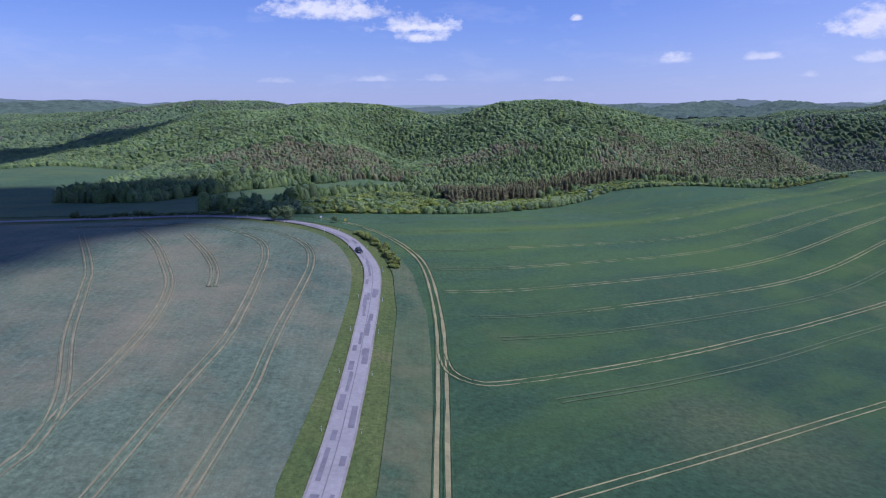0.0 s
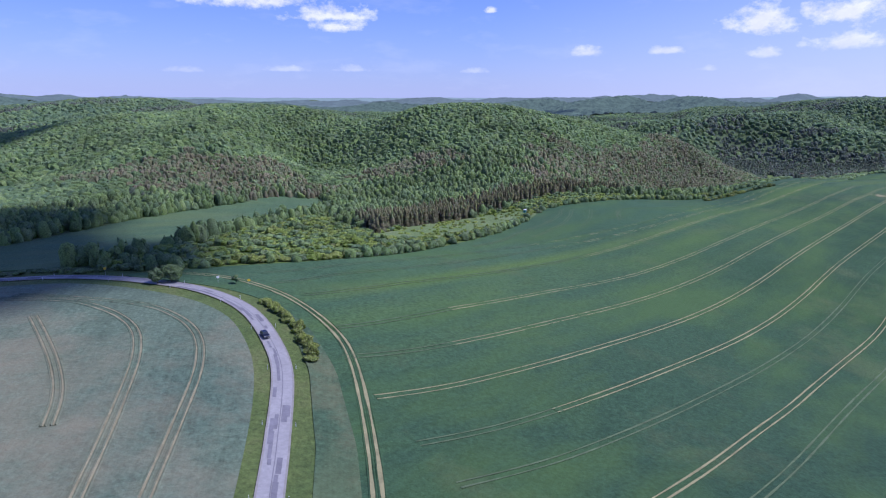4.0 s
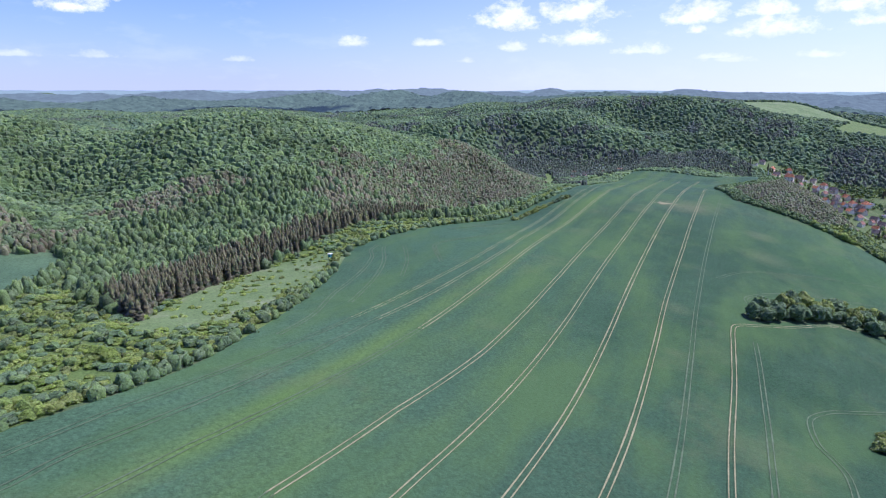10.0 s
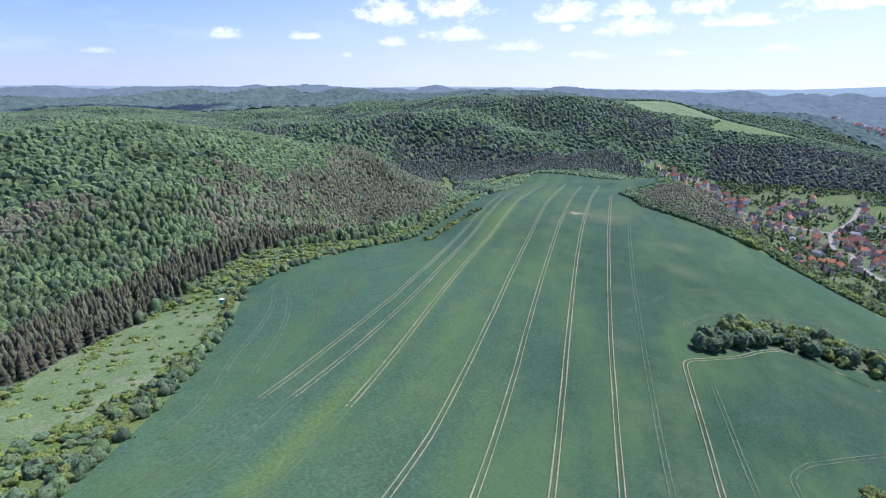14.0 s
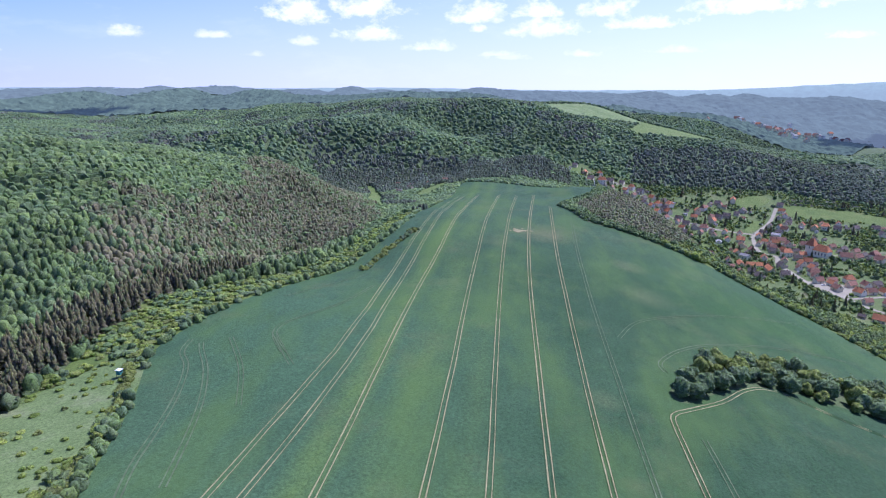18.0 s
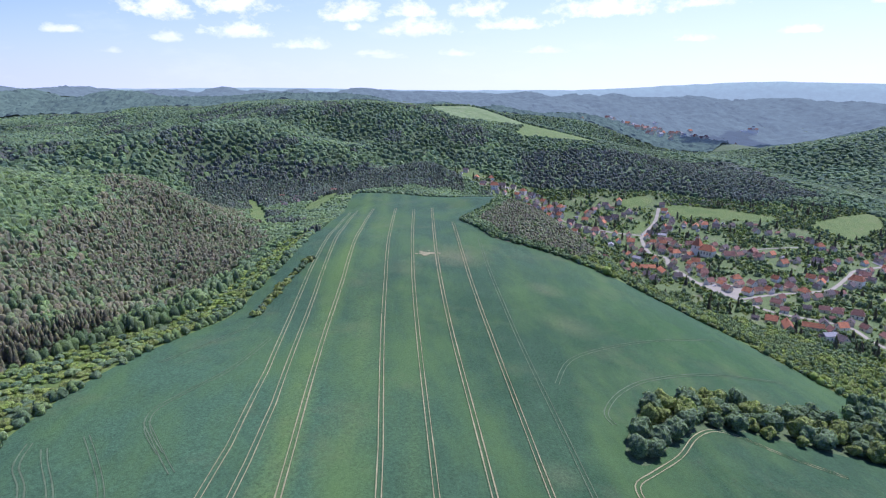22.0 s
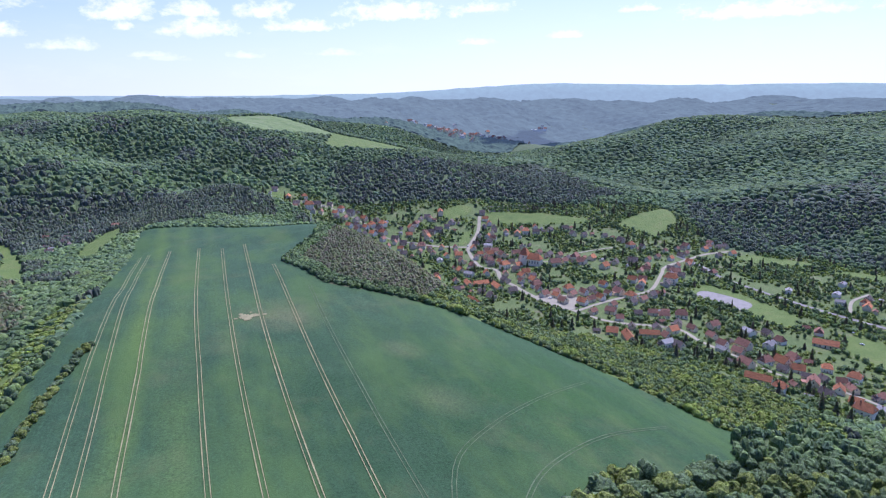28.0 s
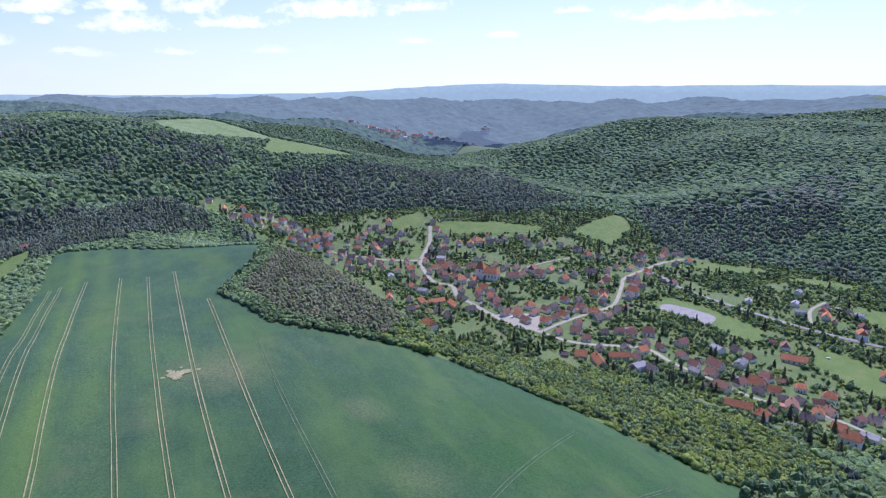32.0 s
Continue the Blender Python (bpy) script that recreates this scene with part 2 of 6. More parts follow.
def plain_material(name, col, vary=0.15, scale=0.8, rough=0.85, bump=0.1, spec=0.3):
    m, nt, b = material(name, rough, spec)
    f = ramp(nt, speckle(nt, scale, 4, 0.65), (0.3, tuple(v * (1 - vary) for v in col)), (0.7, tuple(v * (1 + vary) for v in col)))
    g = ramp(nt, speckle(nt, scale * 9, 3, 0.7), (0.3, grey(0.88)), (0.7, grey(1.1)))
    paint(nt, b, blend(nt, 1.0, f, g, "MULTIPLY"))
    if bump:
        relief(nt, b, speckle(nt, scale * 6, 3), bump, 0.05)
    return m


BRIGHT_CROP, THIN_CROP, DEEP_CROP = (0.10, 0.16, 0.042), (0.14, 0.15, 0.07), (0.027, 0.067, 0.026)
WHEAT = crop_material("young_wheat", (0.040, 0.090, 0.041), (0.050, 0.104, 0.045), (0.082, 0.143, 0.036), (0.125, 0.14, 0.06), 38.3, 0.3,
                      # wide stands paint in light and dark from the sun; small are thin growth
                      (((30, 330, 0), 220.0, (0.075, 0.135, 0.068)), ((140, 90, 0), 260.0, (0.027, 0.060, 0.036)), ((285, 290, -20), 230.0, DEEP_CROP), ((380, 430, -20), 150.0, DEEP_CROP), ((195, 470, 0), 130.0, (0.062, 0.122, 0.06)), ((455, 528, -8), 34.0, THIN_CROP), ((401, 407, -21), 22.0, (0.11, 0.135, 0.06)),
                       ((447, 446, -17), 16.0, THIN_CROP), ((470, 360, -34), 120.0, (0.036, 0.092, 0.024)), ((250, 345, -12), 12.0, (0.09, 0.125, 0.055)), ((60, 118, 0), 30.0, (0.10, 0.125, 0.06))),
                      ((211.5, 9.0, 0.9, BRIGHT_CROP), (190.0, 13.0, 0.5, BRIGHT_CROP), (166.0, 8.0, 0.3, BRIGHT_CROP)))
FAR_CROP = crop_material("far_green_crop", (0.07, 0.13, 0.06), (0.088, 0.15, 0.066), (0.13, 0.17, 0.06), (0.17, 0.165, 0.08), 20, 0.2)
BARLEY = crop_material("grey_green_barley", (0.098, 0.145, 0.098), (0.13, 0.175, 0.108), (0.19, 0.19, 0.12), (0.275, 0.225, 0.145), 96, 0.62)
THIN_SOIL = plain_material("dusty_wheel_track", (0.24, 0.215, 0.13), 0.25, 0.25, 0.95, 0.3)
VERGE = grass_material("verge_grass", (0.075, 0.12, 0.028), (0.11, 0.15, 0.034), (0.165, 0.16, 0.06))
MEADOW = grass_material("meadow_grass", (0.093, 0.153, 0.026), (0.131, 0.189, 0.034), (0.177, 0.189, 0.054))
FLOOR = grass_material("wood_floor", (0.075, 0.11, 0.04), (0.095, 0.14, 0.05), (0.125, 0.14, 0.07))
ROUGH_GRASS = grass_material("rough_grass", (0.118, 0.183, 0.047), (0.163, 0.228, 0.069), (0.254, 0.263, 0.137))
LEAF = leaf_material("broadleaf_foliage", (0.083, 0.131, 0.058), (0.123, 0.189, 0.060), (0.170, 0.237, 0.069), (0.101, 0.160, 0.069), (0.144, 0.192, 0.076), scale=1.5, spread=1.3)
# DEEP_LEAF and DISTANT_LEAF have bluish air haze mixed into the leaf colour
DEEP_LEAF = leaf_material("deep_green_foliage", (0.079, 0.130, 0.066), (0.116, 0.179, 0.071), (0.158, 0.224, 0.070), (0.093, 0.150, 0.072), scale=0.8, spread=1.0, patch=0.009)
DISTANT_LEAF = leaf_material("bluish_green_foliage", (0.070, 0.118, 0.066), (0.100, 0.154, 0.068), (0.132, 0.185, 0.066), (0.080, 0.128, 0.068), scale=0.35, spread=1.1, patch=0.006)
BUSH = leaf_material("bright_bush_foliage", (0.140, 0.200, 0.040), (0.208, 0.271, 0.050), (0.167, 0.228, 0.050), (0.248, 0.298, 0.062), (0.155, 0.178, 0.060), scale=2.0, spread=1.5, mute=0.04)
FIR = leaf_material("spruce_needles", (0.084, 0.092, 0.045), (0.109, 0.100, 0.051), (0.124, 0.105, 0.056), (0.076, 0.107, 0.048), spread=0.9)
PINE = leaf_material("brownish_pine_needles", (0.128, 0.143, 0.070), (0.156, 0.145, 0.078), (0.177, 0.151, 0.084), (0.120, 0.157, 0.070), (0.150, 0.182, 0.075), scale=0.9, spread=1.0)
SCRUB = leaf_material("low_brownish_scrub", (0.144, 0.144, 0.074), (0.172, 0.149, 0.090), (0.121, 0.161, 0.060), (0.167, 0.143, 0.090), (0.132, 0.172, 0.067), spread=1.0)
DARK_PINE = leaf_material("dark_pine_needles", (0.073, 0.095, 0.070), (0.092, 0.118, 0.080), (0.114, 0.144, 0.084), (0.108, 0.107, 0.084), scale=0.6, spread=0.8, patch=0.01)


def haze_glow_material(name, leaf, air, share):
    """Far hills with the air's haze painted in: a bluish glow over the leaf colour."""
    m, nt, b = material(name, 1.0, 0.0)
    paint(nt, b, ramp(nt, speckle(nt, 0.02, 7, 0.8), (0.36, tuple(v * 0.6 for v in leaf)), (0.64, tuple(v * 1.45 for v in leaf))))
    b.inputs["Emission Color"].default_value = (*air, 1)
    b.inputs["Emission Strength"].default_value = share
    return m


FAR_A = haze_glow_material("far_hills_green", (0.07, 0.10, 0.065), (0.10, 0.14, 0.20), 0.32)
FAR_B = haze_glow_material("far_hills_blue", (0.05, 0.07, 0.06), (0.165, 0.205, 0.25), 0.66)
FAR_C = haze_glow_material("far_hills_pale", (0.04, 0.065, 0.055), (0.34, 0.425, 0.49), 0.74)
DRY_FLOOR = grass_material("dry_scrub_floor", (0.09, 0.105, 0.045), (0.115, 0.12, 0.055), (0.15, 0.135, 0.075))
FAINT = plain_material("pressed_crop", (0.095, 0.13, 0.065), 0.3, 0.2, 0.9, 0.2)
THIN_STRIP = crop_material("thin_bleached_crop", (0.058, 0.108, 0.058), (0.075, 0.125, 0.06), (0.13, 0.15, 0.07), (0.25, 0.205, 0.11), 92, 0.62)
GARDEN = grass_material("garden_grass", (0.090, 0.142, 0.036), (0.126, 0.173, 0.045), (0.204, 0.173, 0.105))
DRIVE = plain_material("pale_village_road", (0.296, 0.265, 0.200), 0.12, 0.1, 0.9, 0.1)
GRAVEL = plain_material("gravel", (0.26, 0.24, 0.22), 0.2, 0.2, 0.95, 0.3)
SOIL = plain_material("wheel_track_soil", (0.265, 0.24, 0.125), 0.25, 0.25, 0.95, 0.4)
BARK = plain_material("bark", (0.09, 0.07, 0.05), 0.3, 3, 0.95)
ASPHALT = plain_material("worn_asphalt", (0.295, 0.280, 0.282), 0.12, 0.12, 0.85, 0.2)
PATCHED = plain_material("asphalt_patch", (0.18, 0.17, 0.19), 0.2, 0.3, 0.85, 0.2)
# ---- the lie of the land ----
FIELD_SPOTS = ((0, 192, 0), (-16, 203, 5), (-62, 247, 11), (-5, 298, 6), (50, 359, 0), (112, 478, -5), (157, 476, -3),
               (211, 474, -3), (275, 549, -8), (268, 324, -21), (361, 324, -33), (228, 260, -30), (423, 413, -22),
               (442, 543, -6), (473, 635, -5), (583, 603, -8), (690, 838, -19), (755, 658, -21), (600, 745, -15), (650, 640, -12), (-100, 150, 8), (-200, 250, 6),
               (-150, 40, 6), (-5, 60, 1), (130, 120, -17), (150, -60, -15), (560, 690, -10), (540, 650, -8), (620, 690, -13), (690, 740, -18), (640, 790, -18), (-45, 437, 0), (6, 403, -1), (60, 500, -10))
EDGE_SPOTS = ((150, 505, -4), (190, 526, -4), (240, 541, -6), (312, 566, -7), (345, 590, -4), (378, 612, -2), (434, 648, -1),
              (500, 695, -9), (600, 770, -21), (380, 600, -3), (440, 630, -2), (-36, 565, -7), (-75, 525, -4), (-110, 460, 1),
              (-150, 360, 6), (-60, 420, 2), (-280, 640, 3), (-230, 500, 3), (-330, 560, 6), (-20, 600, -7))
HILL_SPOTS = ((170, 1000, 10), (-160, 1150, 48), (-220, 1500, 37), (120, 1480, 47), (-450, 1250, 75), (-330, 950, 43), (-640, 1014, 2),
              (-900, 1785, 48), (300, 1260, 10), (490, 1230, 4), (1000, 1150, 13), (774, 1450, 12), (967, 2087, 38), (1112, 1652, 74),
              (1439, 1353, 62), (1834, 1481, 49), (2068, 1079, -0), (2376, 392, -24), (1512, 149, -81))
SLOPE_SPOTS = ((180, 695, 25), (250, 790, 42), (420, 900, 24), (480, 1010, -26), (590, 1148, -14), (665, 1168, -11), (670, 1220, 36),
               (850, 1260, 51), (880, 1072, 17), (1005, 1005, 8), (897, 867, -0), (785, 962, -30), (960, 940, -35), (1212, 724, -42),
               (1276, 739, -31), (1350, 731, -15), (1553, 642, -41), (1707, 622, -39), (1613, 470, -62), (1880, 503, -118),
               (2130, 380, -81), (2250, 190, -26), (1920, 46, -60), (1505, 1, -63), (2234, -83, -3), (1603, -60, -72), (1880, 180, -88),
               (1707, 255, -120), (1318, 126, -115), (2337, 569, -70), (1720, 1150, 13), (1760, 1300, 27), (290, 960, 38),
               (250, 640, -13), (292, 674, -24), (335, 698, -25), (415, 765, -23), (510, 828, -26), (565, 890, -33), (650, 870, -29),
               (690, 950, -40), (987, 833, -37), (1292, 917, 21), (1451, 800, 1), (1305, 1161, 72), (1503, 1168, 72), (1295, 258, -86),
               (1380, 1040, 44))
CREST_SPOTS = ((2330, 60, 2), (2420, -300, 15), (2200, -600, 23), (2500, 250, 13), (60, 800, 66), (-150, 680, 50), (-60, 760, -10),
               (-250, 820, 59), (-150, 850, 44), (120, 900, 49), (-100, 950, 63), (400, 990, -17), (1000, 1250, 57), (1150, 1150, 75),
               (1900, 800, -98))
VALLEY_SPOTS = ((599, 335, -77), (561, 258, -80), (823, 412, -106), (928, 301, -111), (958, 450, -105), (1127, 573, -92),
                (1144, 238, -112), (964, 114, -130), (700, 120, -128), (500, 0, -110), (900, 750, -70), (795, 600, -76), (640, 550, -10),
                (695, 598, -10), (740, 622, -18), (690, 548, -26), (725, 562, -38), (665, 520, -28), (626, 500, -20), (748, 540, -80),
                (692, 498, -70), (652, 476, -54), (700, -300, -140))
FAR_SPOTS = ((3330, 785, -101), (3600, 870, -14), (2653, 696, -101), (2470, 529, -73), (3200, 3250, 80), (3600, 2600, 85),
             (4199, 1871, 80), (4500, 889, 72), (4450, 267, 58), (4350, -300, 61), (4200, -1000, 67), (3770, 400, 13),
             (3221, 1623, 44), (2650, 2047, 50), (3621, -270, -3), (-1926, 2922, 91), (-430, 3583, 48), (425, 3585, 74),
             (1297, 3469, 96), (2335, 2852, 95), (2806, 2368, 90), (-2800, 1500, 61), (-3000, 0, 30), (0, -1100, 10),
             (2000, -1100, 70), (600, -900, -100))


def spots():
    return np.array(FIELD_SPOTS + EDGE_SPOTS + HILL_SPOTS + SLOPE_SPOTS + CREST_SPOTS + VALLEY_SPOTS + FAR_SPOTS, float)


def spline(rows):
    # thin sheet bent through the spot heights
    p = rows[:, :2] / 1000
    d = np.linalg.norm(p[:, None] - p[None], axis=2)
    k = d * d * np.log(d + 1e-9) + np.eye(len(p)) * 0.0004
    q = np.hstack([np.ones((len(p), 1)), p])
    m = np.block([[k, q], [q.T, np.zeros((3, 3))]])
    return p, np.linalg.solve(m, np.concatenate([rows[:, 2], np.zeros(3)]))

SHEET = spline(spots())

def height(x, y):
    x, y = np.asarray(x, float) / 1000, np.asarray(y, float) / 1000
    p, w = SHEET
    z = w[-3] + w[-2] * x + w[-1] * y
    for (a, b), c in zip(p, w[:-3]):
        d2 = (x - a) ** 2 + (y - b) ** 2
        z = z + c * 0.5 * d2 * np.log(d2 + 1e-12)
    # far off, lesser hills and side valleys roll over the sheet
    far = np.clip((np.hypot(x - 0.1, y - 0.25) - 1.5) / 1.2, 0, 1)
    roll = np.sin(x * 7.1 + 2.0 * np.sin(y * 3.3)) * np.cos(y * 6.3 + 1.7 * np.sin(x * 2.9)) + 0.6 * np.sin(x * 13 - y * 9 + 2 * np.sin(y * 5))
    # ravines run down the wooded hillsides
    hill = np.clip((y - 0.45 * x - 0.60) / 0.2, 0, 1) * (1 - far)
    fold = np.sin(x * 22 + 3.0 * np.sin(y * 5.0 + 1)) + 0.5 * np.sin(x * 41 + y * 17)
    return z + far * 17 * roll + hill * 3.0 * fold


def breaks(lo, hi, dense_lo, dense_hi, fine, coarse):
    """Grid lines, close together inside the dense stretch, widening outwards."""
    mid = list(np.arange(dense_lo, dense_hi + fine / 2, fine))
    out, step, at = [], fine, dense_hi
    while at < hi:
        step = min(step * 1.12, coarse)
        at += step
        out.append(min(at, hi))
    back, step, at = [], fine, dense_lo
    while at > lo:
        step = min(step * 1.12, coarse)
        at -= step
        back.append(max(at, lo))
    return np.array(back[::-1] + mid + out)


def mesh_object(name, verts, faces, mat, parent=None, smooth=True):
    """faces: an array of equal corners."""
    verts, faces = np.asarray(verts, np.float32), np.asarray(faces, np.int32)
    me = bpy.data.meshes.new(name)
    k = faces.shape[1]
    me.vertices.add(len(verts))
    me.vertices.foreach_set("co", verts.ravel())
    me.loops.add(faces.size)
    me.loops.foreach_set("vertex_index", faces.ravel())
    me.polygons.add(len(faces))
    me.polygons.foreach_set("loop_start", np.arange(0, faces.size, k, dtype=np.int32))
    me.polygons.foreach_set("use_smooth", np.full(len(faces), smooth))
    me.update(calc_edges=True)
    if mat:
        me.materials.append(mat)
    ob = new(name, me)
    ob.parent = parent
    return ob


GX = breaks(-3600, 4700, -260, 1000, 9, 70)
GY = breaks(-1200, 4700, -40, 920, 9, 70)
gx, gy = np.meshgrid(GX, GY)
GZ = height(gx, gy)


def lie(x, y):
    """The height of the ground sheet's own facets, a little above which roads and crops lie."""
    return height(x, y)


def grid_faces(nx, ny):
    i = (np.arange(ny - 1)[:, None] * nx + np.arange(nx - 1)[None]).ravel()
    return np.stack([i, i + 1, i + nx + 1, i + nx], 1)


ground = mesh_object("ground", np.stack([gx, gy, GZ], -1).reshape(-1, 3), grid_faces(len(GX), len(GY)), FLOOR)
tagged(ground, "rolling wooded countryside with dark undergrowth and grass", "ground", kind="structure")


def inside(poly, x, y):
    x, y = np.asarray(x, float), np.asarray(y, float)
    r = np.zeros(x.shape, bool)
    for (x1, y1), (x2, y2) in zip(poly, poly[1:] + poly[:1]):
        if y1 != y2:
            r ^= ((y1 > y) != (y2 > y)) & (x < (x2 - x1) * (y - y1) / (y2 - y1) + x1)
    return r


def rounded(poly, steps=6, closed=True):
    """A smooth line through the corners of a plan."""
    p = np.array(poly, float)
    n, out = len(p), []
    for i in range(n if closed else n - 1):
        a, b, c, d = (p[(i + k) % n] if closed else p[min(max(i + k, 0), n - 1)] for k in (-1, 0, 1, 2))
        for t in np.arange(steps) / steps:
            out.append(0.5 * ((2 * b) + (c - a) * t + (2 * a - 5 * b + 4 * c - d) * t * t + (3 * b - a - 3 * c + d) * t ** 3))
    if not closed:
        out.append(p[-1])
    return np.array(out)


def sheet(name, poly, mat, lift, cell, label, category="field", skirt=0.6):
    """A field or meadow: a sheet cut to its outline that follows the ground."""
    bm = bmesh.new()
    ring = rounded(poly, 5)
    bm.faces.new([bm.verts.new((x, y, 0)) for x, y in ring])
    bmesh.ops.triangulate(bm, faces=bm.faces[:])
    for axis in (0, 1):
        lo, hi = ring[:, axis].min(), ring[:, axis].max()
        for v in np.arange(math.ceil(lo / cell) * cell, hi, cell):
            no = (1, 0, 0) if axis == 0 else (0, 1, 0)
            bmesh.ops.bisect_plane(bm, geom=bm.verts[:] + bm.edges[:] + bm.faces[:], dist=0.001, plane_co=(v, v, 0), plane_no=no)
    co = np.array([v.co for v in bm.verts])
    z = height(co[:, 0], co[:, 1]) + lift
    for v, h in zip(bm.verts, z):
        v.co.z = h
        v.normal_update()
    edge = [e for e in bm.edges if e.is_boundary]
    for e in edge:
        e.smooth = False
    made = bmesh.ops.extrude_edge_only(bm, edges=edge)["geom"]
    for g in made:
        if isinstance(g, bmesh.types.BMVert):
            g.co.z -= lift + skirt
    bmesh.ops.recalc_face_normals(bm, faces=bm.faces[:])
    me = bpy.data.meshes.new(name)
    bm.to_mesh(me)
    bm.free()
    me.materials.append(mat)
    me.polygons.foreach_set("use_smooth", np.full(len(me.polygons), True))
    return tagged(new(name, me), label, category, kind="structure")


def ribbon_arrays(line, width, lift, step=4.0):
    """Vertices and quads of a strip that runs along a line of the plan and follows the ground."""
    p = np.asarray(line, float)
    d = np.r_[0, np.cumsum(np.linalg.norm(np.diff(p, axis=0), axis=1))]
    s = np.linspace(0, d[-1], max(2, int(d[-1] / step) + 1))
    q = np.stack([np.interp(s, d, p[:, k]) for k in (0, 1)], 1)
    t = np.gradient(q, axis=0)
    t /= np.linalg.norm(t, axis=1)[:, None] + 1e-9
    nrm = np.stack([-t[:, 1], t[:, 0]], 1)
    w = (np.full(len(q), width) if np.isscalar(width) else np.interp(s / d[-1], np.linspace(0, 1, len(width)), width))[:, None]
    l, r = q + nrm * w / 2, q - nrm * w / 2
    v = np.empty((2 * len(q), 3))
    v[0::2, :2], v[1::2, :2] = l, r
    v[:, 2] = height(v[:, 0], v[:, 1]) + lift
    i = np.arange(len(q) - 1) * 2
    return v, np.stack([i, i + 1, i + 3, i + 2], 1)


def join_arrays(pairs):
    vs, fs, n = [], [], 0
    for v, f in pairs:
        vs.append(v)
        fs.append(f + n)
        n += len(v)
    return np.concatenate(vs), np.concatenate(fs)


def shifted(line, by):
    p = np.asarray(line, float)
    t = np.gradient(p, axis=0)
    t /= np.linalg.norm(t, axis=1)[:, None] + 1e-9
    return p + np.stack([-t[:, 1], t[:, 0]], 1) * by


# ---- fields, meadows, road ----
FIELD = [(-8, -40), (-8, 80), (-8, 150), (-9, 190), (-15, 216), (-28, 240), (-48, 257), (-84, 274), (-62, 284), (-22, 303), (14, 328), (40, 357), (74, 403), (104, 449), (128, 492),
         (153, 511), (190, 530), (240, 545), (275, 555), (310, 578), (345, 597), (378, 618), (434, 654), (500, 702), (600, 777), (655, 820), (690, 842), (714, 780), (734, 720), (730, 645), (690, 628),
         (650, 616), (604, 606), (569, 597), (545, 562), (523, 535), (524, 506), (536, 466), (551, 428), (552, 388), (541, 345), (515, 307), (490, 272), (484, 262), (440, 268), (400, 300),
         (372, 332), (322, 340), (288, 335), (284, 325), (318, 322), (352, 310), (384, 262), (420, 200), (330, 120), (260, 40), (180, -60)]
LEFT_FIELD = [(-24, -40), (-24, 83), (-25, 140), (-28, 190), (-35, 217), (-46, 236), (-66, 251), (-100, 266), (-140, 267), (-215, 277), (-330, 270), (-340, 60), (-260, -60)]
MEADOW_FIELD = [(-330, 300), (-215, 302), (-112, 293), (-86, 330), (-64, 400), (-42, 475), (-28, 545), (-36, 572), (-73, 556), (-110, 490), (-135, 435), (-165, 352), (-230, 365), (-330, 385)]
THIRD_FIELD = [(-217, 318), (-226, 371), (-262, 520), (-280, 640), (-330, 620), (-410, 570), (-450, 450), (-420, 330)]
sheet("wheat_field", FIELD, WHEAT, 0.32, 7, "large green wheat field with pale wheel tracks and yellowish patches")
sheet("barley_field", LEFT_FIELD, BARLEY, 0.32, 8, "grey-green cereal field with bleached patches and curved wheel tracks")
sheet("far_crop_field", MEADOW_FIELD, FAR_CROP, 0.4, 12, "narrow green crop field between hedges and woods")
sheet("valley_crop_field", THIRD_FIELD, FAR_CROP, 0.35, 14, "green crop field in front of wooded hills")
ROAD = rounded([(-16, -60), (-17, 20), (-17, 87), (-17.6, 110), (-18.4, 131), (-19.4, 151), (-20.3, 170), (-22.5, 198), (-28, 217), (-35.5, 234), (-45, 246.5), (-58, 257), (-72, 264), (-87, 270.5), (-108, 276), (-140, 278), (-215, 287), (-330, 280)], 8, False)
v, f = ribbon_arrays(ROAD, 22, 0.22, 3)
tagged(mesh_object("verge", v, f, VERGE), "rough green roadside verge grass", "verge", kind="structure")
v, f = ribbon_arrays(ROAD, 5.3, 0.42, 3)
road = tagged(mesh_object("road", v, f, ASPHALT), "winding worn grey asphalt country road with darker repairs", "road", kind="structure")


def strip(name, line, width, lift, mat, label, category, kind="structure", parent=None, step=4.0):
    v, f = ribbon_arrays(line, width, lift, step)
    ob = mesh_object(name, v, f, mat, parent)
    return tagged(ob, label, category, kind=kind) if parent is None else ob


def stretch_of(line, a, b):
    """The piece of a line between two lengths along it."""
    p = np.asarray(line, float)
    d = np.r_[0, np.cumsum(np.linalg.norm(np.diff(p, axis=0), axis=1))]
    s = np.linspace(a, b, max(3, int((b - a) / 3) + 1))
    return np.stack([np.interp(s, d, p[:, k]) for k in (0, 1)], 1)


# road: seam down the middle, worn edges, repairs
part_rng = random.Random(5)
strip("centre_seam", ROAD, 0.16, 0.46, PATCHED, "", "", parent=road)
for side in (-1, 1):
    strip("road_edge", shifted(ROAD, side * 2.45), 0.4, 0.45, GRAVEL, "", "", parent=road)
at = 40.0
while at < 430:
    side = part_rng.choice((-1, 1))
    size = part_rng.uniform(2, 10)
    strip("asphalt_repair", shifted(stretch_of(ROAD, at, at + size), side * part_rng.uniform(0.5, 1.7)), part_rng.uniform(0.5, 1.3), 0.47 + 0.01 * part_rng.random(), PATCHED, "", "", parent=road)
    at += part_rng.uniform(1.5, 8)

TRACK_LINE = rounded([(0, 191), (25, 203), (65, 229), (120, 270), (190, 328), (234, 365), (350, 461), (465, 551), (637, 678)], 10, False)


